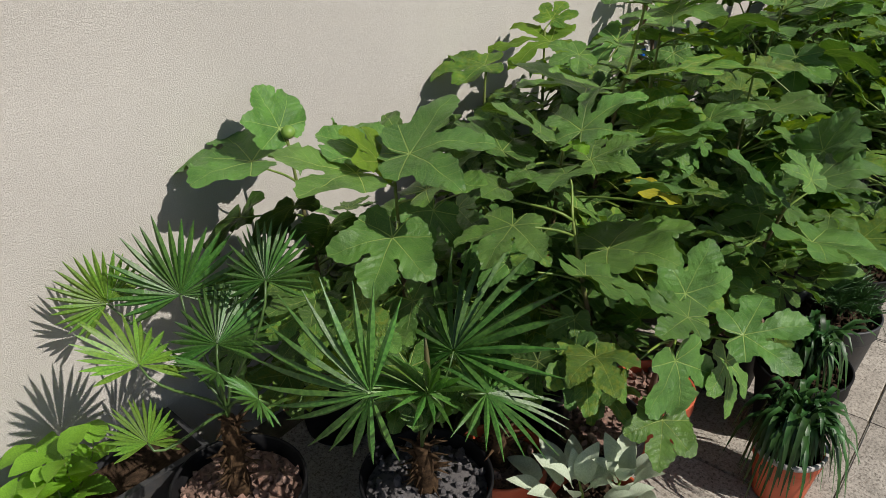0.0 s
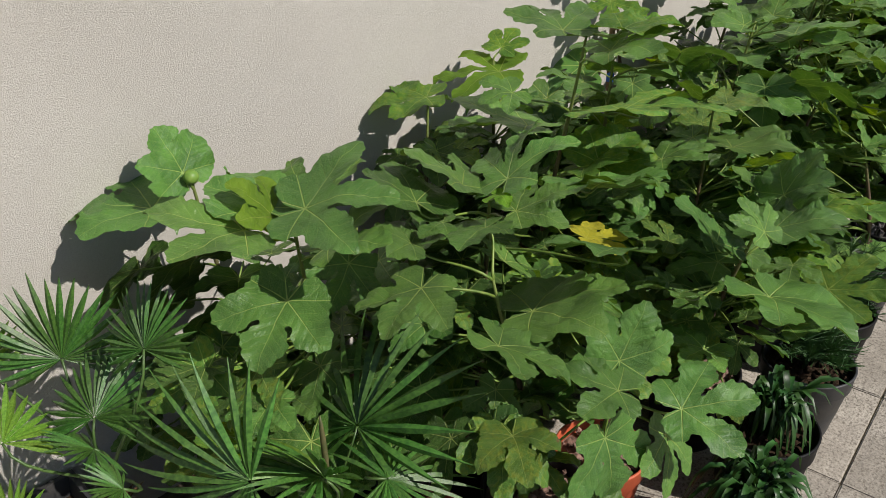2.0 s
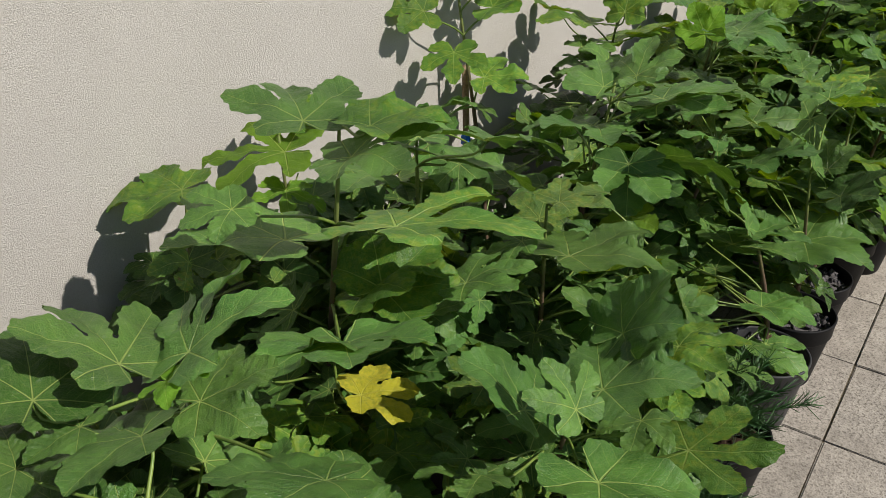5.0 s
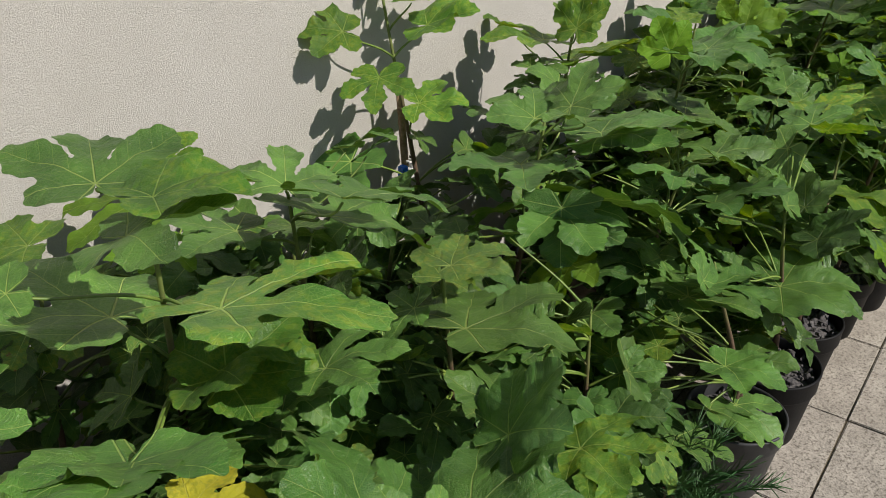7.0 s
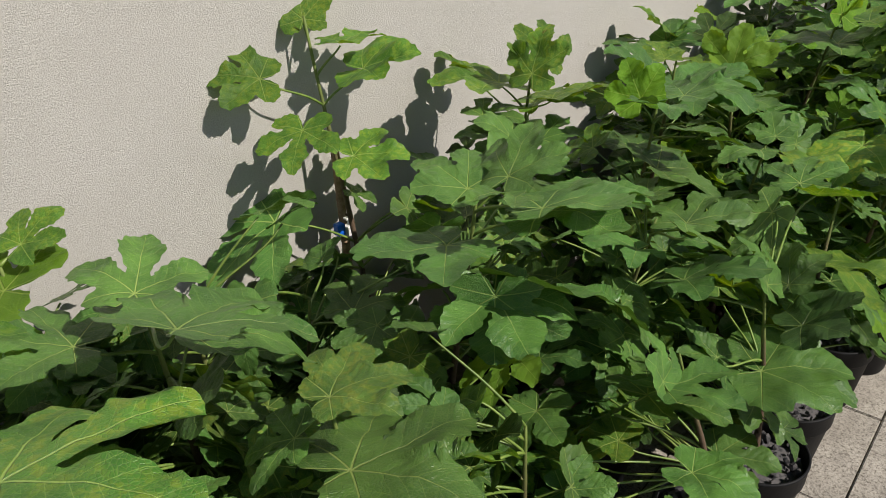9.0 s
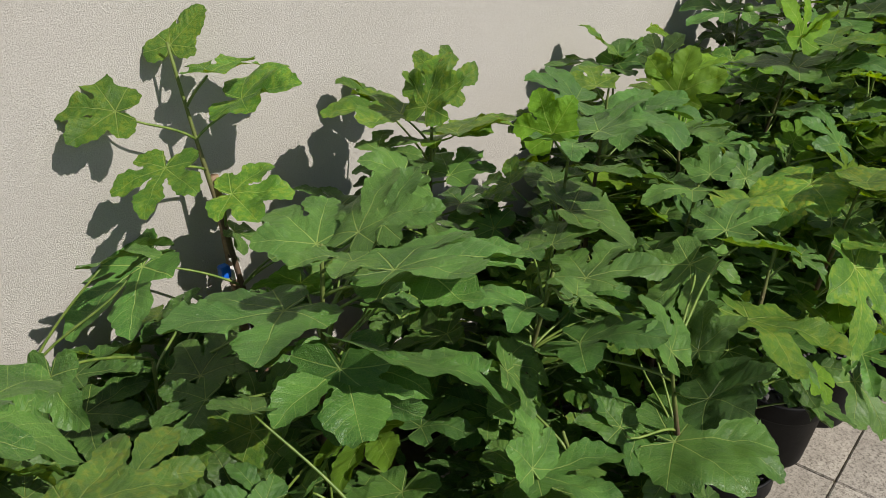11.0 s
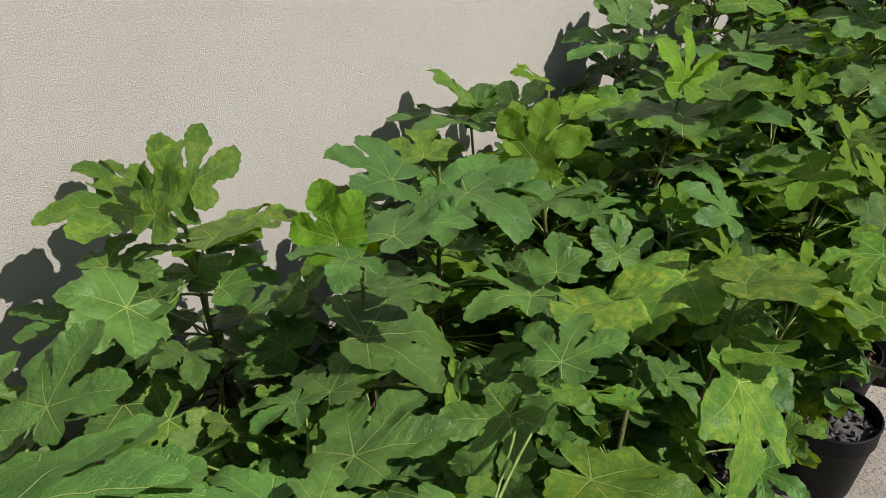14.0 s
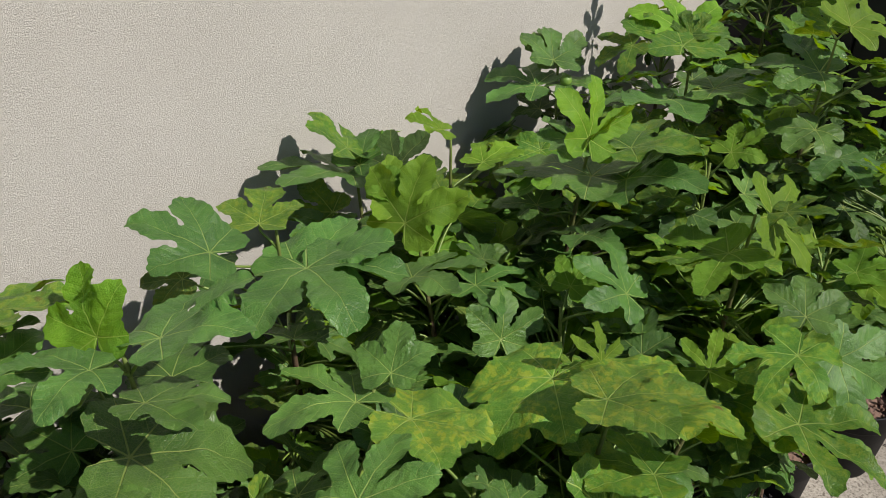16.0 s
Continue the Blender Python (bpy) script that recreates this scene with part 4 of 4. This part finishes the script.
fig((2.42, 0.96), [
    (2.565, 0.921, 0.880, 38, 2, -84, 0.104, 0.111, "n:1"),
    (2.490, 0.797, 0.872, 15, -4, -139, 0.161, 0.183, "n:0"),
    (2.359, 0.784, 0.775, -74, 4, 119, 0.145, 0.115, "n:1"),
    (2.458, 0.772, 0.899, 10, -9, -128, 0.148, 0.179, "n:1"),
    (2.448, 0.835, 0.940, 36, -13, -91, 0.108, 0.112, "n:1"),
    (2.383, 0.769, 0.945, 16, 12, 74, 0.096, 0.085, "n:0"),
    (2.417, 0.897, 0.910, 15, -11, -1, 0.107, 0.119, "n:2"),
    (2.327, 0.861, 0.851, 10, 3, 86, 0.142, 0.176, "n:2"),
    (2.380, 0.804, 0.759, -13, 3, 150, 0.154, 0.151, "n:5"),
    (2.414, 0.742, 0.783, -31, -13, -93, 0.184, 0.200, "n:2"),
    (2.419, 0.734, 0.528, -8, 20, 98, 0.118, 0.120, "n:1"),
    (2.420, 0.794, 0.619, -5, 14, 108, 0.097, 0.117, "y"),
], seed=14, fill=36, top=(2.4, 0.86, 0.93), thick=0.0085)
fig((2.72, 0.51), [
    (2.746, 0.525, 0.332, -1, 9, -157, 0.116, 0.118, "n:2"),
    (2.511, 0.552, 0.637, 64, 24, 3, 0.092, 0.083, "n:2"),
    (2.524, 0.553, 0.612, 1, -18, -120, 0.134, 0.136, "n:1"),
    (2.594, 0.525, 0.280, 4, -20, 179, 0.126, 0.124, "n:1"),
    (2.583, 0.622, 0.548, 9, -3, -45, 0.069, 0.081, "n:1"),
    (2.542, 0.590, 0.569, -7, -5, -111, 0.153, 0.148, "n"),
    (2.591, 0.508, 0.407, 8, -6, -172, 0.121, 0.121, "n:2"),
    (2.653, 0.734, 0.653, -21, 12, -136, 0.093, 0.091, "n"),
    (2.694, 0.504, 0.242, -10, 0, 178, 0.121, 0.120, "n:1"),
], seed=15, fill=8, top=(2.62, 0.58, 0.62), bed='grey', pot='grey')
fig((2.95, 0.52), [
    (2.865, 0.595, 0.461, 39, -17, 58, 0.136, 0.124, "n:2"),
    (3.083, 0.553, 0.777, 21, -30, 170, 0.107, 0.108, "m:5"),
    (3.037, 0.619, 0.731, -76, -44, 137, 0.106, 0.113, "n:1"),
    (2.889, 0.524, 0.459, 9, -1, -140, 0.166, 0.176, "n:3"),
    (2.866, 0.524, 0.413, -28, -21, 167, 0.111, 0.109, "n"),
    (2.795, 0.582, 0.516, 18, 6, -7, 0.088, 0.084, "n"),
    (2.759, 0.655, 0.679, 28, -2, -177, 0.162, 0.167, "n:5"),
    (2.837, 0.531, 0.684, 56, 14, 8, 0.101, 0.101, "n:2"),
    (2.899, 0.512, 0.663, 31, -33, -86, 0.099, 0.097, "n:2"),
    (2.840, 0.455, 0.627, 34, -10, -151, 0.111, 0.115, "d:3"),
], seed=16, fill=9, top=(2.86, 0.54, 0.66), bed='grey')
fig((2.98, 1.27), [
    (2.831, 1.104, 0.725, 5, -8, 159, 0.078, 0.087, "n:1"),
    (2.788, 1.087, 0.850, 3, -3, 38, 0.103, 0.100, "n:2"),
    (2.857, 1.201, 0.927, 12, 0, 55, 0.151, 0.159, "m:1"),
    (2.938, 1.158, 0.871, 16, -10, -133, 0.145, 0.153, "m:1"),
    (2.740, 1.070, 0.866, 7, -40, 108, 0.095, 0.102, "n:3"),
    (2.813, 1.075, 0.983, 62, -8, -89, 0.105, 0.109, "m:1"),
    (2.911, 1.325, 0.914, 36, 0, 55, 0.109, 0.105, "m:0"),
    (2.765, 1.168, 0.883, 7, 7, -101, 0.096, 0.100, "n"),
    (2.886, 1.103, 0.992, 43, 22, -32, 0.085, 0.114, "m"),
    (2.856, 1.114, 0.968, 41, 36, -2, 0.085, 0.093, "m"),
    (2.902, 1.085, 0.904, 6, -11, -116, 0.132, 0.142, "m"),
    (2.917, 1.120, 0.796, 12, 9, -80, 0.100, 0.106, "n"),
    (2.834, 1.159, 0.816, 6, -6, 46, 0.118, 0.114, "n"),
], seed=17, fill=36, top=(2.88, 1.13, 0.96))
fig((2.8, 0.85), [
    (2.844, 0.845, 0.752, 2, 18, 92, 0.086, 0.075, "n:0"),
    (2.822, 0.697, 0.761, 6, -12, -83, 0.122, 0.142, "n:1"),
    (2.893, 0.826, 0.751, 6, -19, -64, 0.105, 0.099, "n:1"),
    (2.718, 0.641, 0.796, -24, -2, -106, 0.085, 0.085, "n"),
    (2.716, 0.737, 0.731, 19, 8, 64, 0.117, 0.121, "n:5"),
    (2.634, 0.709, 0.659, -50, 6, -133, 0.099, 0.098, "n:0"),
], seed=18, fill=31, top=(2.8, 0.75, 0.76))
fig((3.12, 1.0), [
    (3.018, 0.934, 0.908, 66, -27, -56, 0.098, 0.095, "y:2"),
    (3.063, 0.858, 0.920, 14, -14, -101, 0.129, 0.132, "n:2"),
    (2.974, 0.856, 0.920, 16, 9, 73, 0.104, 0.093, "n:1"),
    (3.019, 0.835, 0.860, -4, -16, -119, 0.099, 0.097, "n:1"),
    (2.999, 0.866, 0.769, -14, 7, -118, 0.170, 0.155, "n:2"),
], seed=19, fill=36, top=(3.03, 0.9, 0.9))
fig((3.44, 1.13), [
    (3.348, 0.937, 0.741, -18, 25, -83, 0.082, 0.091, "n:0"),
    (3.296, 0.957, 0.537, -29, 6, -62, 0.072, 0.085, "y:0"),
    (3.244, 1.048, 0.896, 24, -8, 42, 0.114, 0.125, "n:2"),
    (3.347, 1.066, 0.903, 11, 2, -43, 0.103, 0.109, "m"),
    (3.374, 1.013, 0.828, 13, 8, -129, 0.159, 0.164, "n:2"),
    (3.367, 0.976, 0.847, 6, 1, 166, 0.170, 0.170, "n"),
    (3.288, 0.914, 0.782, -11, -9, -47, 0.079, 0.084, "n"),
], seed=20, fill=31, top=(3.36, 1.04, 0.9))
fig((3.76, 1.25), [
    (3.698, 1.267, 0.884, 39, 18, 19, 0.119, 0.113, "m:0"),
    (3.689, 1.256, 0.833, 12, 9, 45, 0.169, 0.181, "n"),
    (3.722, 1.256, 0.843, 24, 13, -107, 0.114, 0.123, "n"),
], seed=21, fill=31, top=(3.72, 1.27, 0.85), crown=3)
fig((3.72, 1.0), [
    (3.685, 1.107, 0.887, 40, 12, -95, 0.098, 0.093, "d:1"),
    (3.626, 1.029, 0.846, 31, 24, -61, 0.101, 0.129, "y"),
    (3.606, 1.000, 0.836, 64, 2, -79, 0.125, 0.127, "y:1"),
    (3.590, 0.967, 0.743, 16, -7, -140, 0.133, 0.136, "n"),
], seed=22, fill=36, top=(3.64, 1.01, 0.84), crown=3)
fig((3.36, 0.84), [
    (3.279, 0.934, 0.559, -37, 22, -67, 0.100, 0.097, "n"),
    (3.275, 0.758, 0.755, 4, 13, 18, 0.135, 0.124, "n:1"),
    (3.335, 0.750, 0.778, 18, -7, -58, 0.078, 0.089, "n:2"),
    (3.154, 0.614, 0.759, 19, -11, -79, 0.111, 0.110, "n:0"),
], seed=23, fill=31, top=(3.31, 0.76, 0.76))
fig((3.84, 0.78), [
    (3.659, 0.811, 0.648, 68, 15, -28, 0.103, 0.093, "n:1"),
    (3.833, 0.668, 0.728, 41, -13, 25, 0.115, 0.114, "n:0"),
], seed=24, fill=42, top=(3.75, 0.75, 0.7), crown=3)
fig((3.19, 0.55), [
    (3.314, 0.689, 0.742, -5, -8, -151, 0.118, 0.119, "Y2:3"),
    (3.357, 0.541, 0.648, -14, 2, -139, 0.090, 0.084, "n:0"),
    (3.348, 0.575, 0.673, 12, -44, 125, 0.063, 0.067, "n"),
    (3.105, 0.520, 0.624, -10, -12, -157, 0.170, 0.180, "m:1"),
], seed=25, fill=18, top=(3.33, 0.58, 0.7), bed='grey')
fig((3.53, 0.57), [
    (3.537, 0.612, 0.731, -12, 5, 85, 0.137, 0.149, "Y2:3"),
    (3.568, 0.455, 0.744, 10, -18, -172, 0.120, 0.120, "Y2:3"),
    (3.485, 0.487, 0.790, 6, -4, -140, 0.128, 0.128, "Y2:2"),
    (3.567, 0.518, 0.766, 14, -3, -166, 0.109, 0.101, "Y2:2"),
    (3.585, 0.561, 0.762, 49, 24, -15, 0.071, 0.061, "y:4"),
    (3.582, 0.449, 0.615, 5, 13, 23, 0.140, 0.138, "m:2"),
    (3.487, 0.467, 0.598, -42, -33, 152, 0.170, 0.203, "m:1"),
    (3.549, 0.419, 0.284, -34, 0, 169, 0.135, 0.139, "n:1"),
    (3.600, 0.479, 0.712, -14, -19, -146, 0.128, 0.129, "y"),
], seed=26, fill=16, top=(3.57, 0.52, 0.74), bed='grey')
fig((4.08, 1.0), [
    (3.912, 0.936, 0.791, 10, -15, -24, 0.092, 0.101, "n:0"),
    (3.968, 0.865, 0.936, 68, 22, -23, 0.122, 0.125, "y:0"),
    (3.958, 0.891, 0.924, 17, -24, 53, 0.081, 0.078, "n"),
    (4.038, 0.811, 0.846, 31, -2, -133, 0.158, 0.176, "n:0"),
    (4.034, 0.807, 0.914, 9, -3, -125, 0.158, 0.167, "m"),
    (3.999, 0.869, 0.846, 2, -4, 12, 0.183, 0.200, "n"),
    (3.945, 0.835, 0.747, 17, -8, -153, 0.123, 0.119, "n"),
], seed=27, fill=42, top=(4.0, 0.88, 0.93), crown=4, thick=0.0085)
fig((4.42, 1.24), [
    (4.422, 1.269, 0.935, 37, 5, -27, 0.125, 0.124, "n:1"),
    (4.363, 1.242, 0.948, 29, 11, -38, 0.114, 0.120, "n"),
    (4.324, 1.261, 0.886, 4, -15, 13, 0.148, 0.145, "n"),
    (4.386, 1.216, 0.889, 2, 6, 179, 0.113, 0.109, "n"),
], seed=28, fill=42, top=(4.38, 1.24, 0.94), crown=4)
fig((4.62, 1.0), [
    (4.568, 1.002, 1.018, 28, 1, -39, 0.160, 0.154, "y:0"),
    (4.598, 1.037, 0.836, 21, 9, -10, 0.133, 0.133, "n:4"),
    (4.514, 0.973, 1.003, 25, 1, -42, 0.187, 0.187, "m"),
    (4.458, 0.954, 0.884, 4, 1, 86, 0.177, 0.175, "n"),
    (4.544, 0.889, 0.908, 13, 4, -152, 0.169, 0.177, "n"),
], seed=29, fill=42, top=(4.54, 0.96, 1.0), crown=7, thick=0.0085)
fig((4.08, 0.6), [
    (4.094, 0.580, 0.748, -4, 1, 118, 0.102, 0.107, "m:1"),
    (4.055, 0.522, 0.855, -29, 38, -140, 0.141, 0.139, "y:4"),
    (3.994, 0.563, 0.787, -14, 2, 44, 0.135, 0.142, "y"),
], seed=30, fill=42, top=(4.05, 0.55, 0.85), crown=4)
fig((4.03, 0.42), [
    (3.971, 0.403, 0.734, 23, 0, -62, 0.087, 0.097, "n:1"),
    (4.077, 0.362, 0.612, -37, 45, -176, 0.124, 0.123, "n:1"),
    (3.881, 0.376, 0.713, -8, 3, 84, 0.109, 0.119, "m:4"),
    (3.897, 0.352, 0.575, -10, 1, 179, 0.133, 0.161, "m:4"),
    (3.951, 0.408, 0.674, -68, -27, 143, 0.121, 0.120, "m:4"),
    (4.029, 0.419, 0.704, 15, -3, -67, 0.098, 0.108, "n"),
    (3.970, 0.365, 0.524, -9, -21, 140, 0.141, 0.142, "m:4"),
], seed=31, bed='grey', fill=12, top=(4.0, 0.42, 0.7))
fig((4.62, 0.72), [
    (4.582, 0.649, 0.852, -14, -14, 84, 0.115, 0.118, "n:1"),
    (4.609, 0.677, 0.977, 12, -17, 19, 0.145, 0.145, "n"),
    (4.621, 0.637, 1.084, 11, 28, -90, 0.142, 0.142, "y"),
], seed=32, fill=42, top=(4.62, 0.66, 1.05), crown=6)
fig((4.32, 0.78), [], seed=33, fill=42, top=(4.3, 0.76, 0.82), crown=8)
fig((4.3, 0.5), [], seed=34, fill=31, top=(4.31, 0.48, 0.72), crown=8)
fig((4.9, 1.23), [], seed=35, fill=31, top=(4.88, 1.22, 1.1), crown=10)
fig((4.95, 0.85), [], seed=36, fill=31, top=(4.93, 0.82, 0.98), crown=10)
fig((4.92, 0.52), [], seed=37, fill=31, top=(4.92, 0.5, 0.86), crown=9)
fig((5.27, 1.1), [], seed=38, fill=31, top=(5.25, 1.07, 1.15), crown=10)
fig((2.3, 0.66), [], seed=39, fill=42, top=(2.29, 0.66, 0.62))
fig((4.6, 0.42), [], seed=40, fill=31, top=(4.6, 0.44, 0.78), crown=8)
fig((3.98, 1.24), [], seed=41, fill=30, top=(3.94, 1.2, 0.86), crown=4)
fig((1.24, 1.19), [], seed=42, fill=16, top=(1.2, 1.13, 0.7))
fig((3.76, 0.55), [], seed=43, fill=18, top=(3.8, 0.48, 0.62), crown=10, bed='grey')
fig((2.1, 1.28), [], seed=44, fill=47, top=(2.08, 1.27, 0.66))
fill_crowns()

strap_plant((1.545, 0.325), "small", 240, 0.26, 4, "dark strap-leaved lily turf drooping over a red plastic pot", (-0.25, -0.15))
strap_plant((1.765, 0.395), "black", 90, 0.24, 6, "dark strap-leaved lily turf in a black pot", (0.2, -0.3))
needle_plant((2.075, 0.425), "grey", 5, "fine needle-leaved tuft in a dark grey plastic pot", 0.10, 0.16)
needle_plant((2.345, 0.470), "black", 9, "dark green needle-leaved tuft spilling over a black pot", 0.18, 0.24)
sage_plant((1.07, 0.535), "silver-grey felty sage in a terracotta-coloured pot")
trough((-0.25, 1.235, 0.0), (0.60, 1.415, 0.22))
herb((0.30, 1.31), 0.178, 56, 3)
fig_fruit((0.925, 1.272, 0.835), 0.030, "small unripe green fig on the tree by the wall")
fig_fruit((4.38, 1.215, 0.885), 0.032, "ripening green and russet fig among leaves")
cane_and_clip()


# ---- paving ----
def pavement():
    side, gap = 0.400, 0.0040
    floor = tagged(new("pavement"), "weathered buff concrete slabs with dark grit joints", "paving", kind="structure")
    h = (side - gap) / 2
    meshes = []
    for k in range(4):
        rng = random.Random(k)
        bm = box(bmesh.new(), (-h, -h, -0.03), (h, h, 0.0))
        bmesh.ops.bevel(bm, geom=[e for e in bm.edges if max(v.co.z for v in e.verts) > -0.001], offset=0.0025, segments=2, affect="EDGES")
        for v in bm.verts:
            v.co.x += rng.uniform(-0.0012, 0.0012)
            v.co.y += rng.uniform(-0.0012, 0.0012)
        meshes.append(mesh_of("slab", bm, PAVING, False))
    rng = random.Random(5)
    c, s = math.cos(TURN_OF_SLABS), math.sin(TURN_OF_SLABS)
    for i in range(-9, 15):
        # Rows far outside the view are added to bounce sunlight onto the wall.
        for j in range(-13, 5):
            u, w = side * (i + 0.5), side * (j + 0.5)
            x, y = 1.935 + u * c - w * s, 0.245 + u * s + w * c
            if y + 0.23 > 1.43 or x > 5.35:
                continue
            part("slab", rng.choice(meshes), floor, "", pose(x, y, rng.uniform(-0.0012, 0.0012), rng.uniform(-0.15, 0.15), rng.uniform(-0.15, 0.15), math.degrees(TURN_OF_SLABS) + 90 * rng.randrange(4)))


pavement()
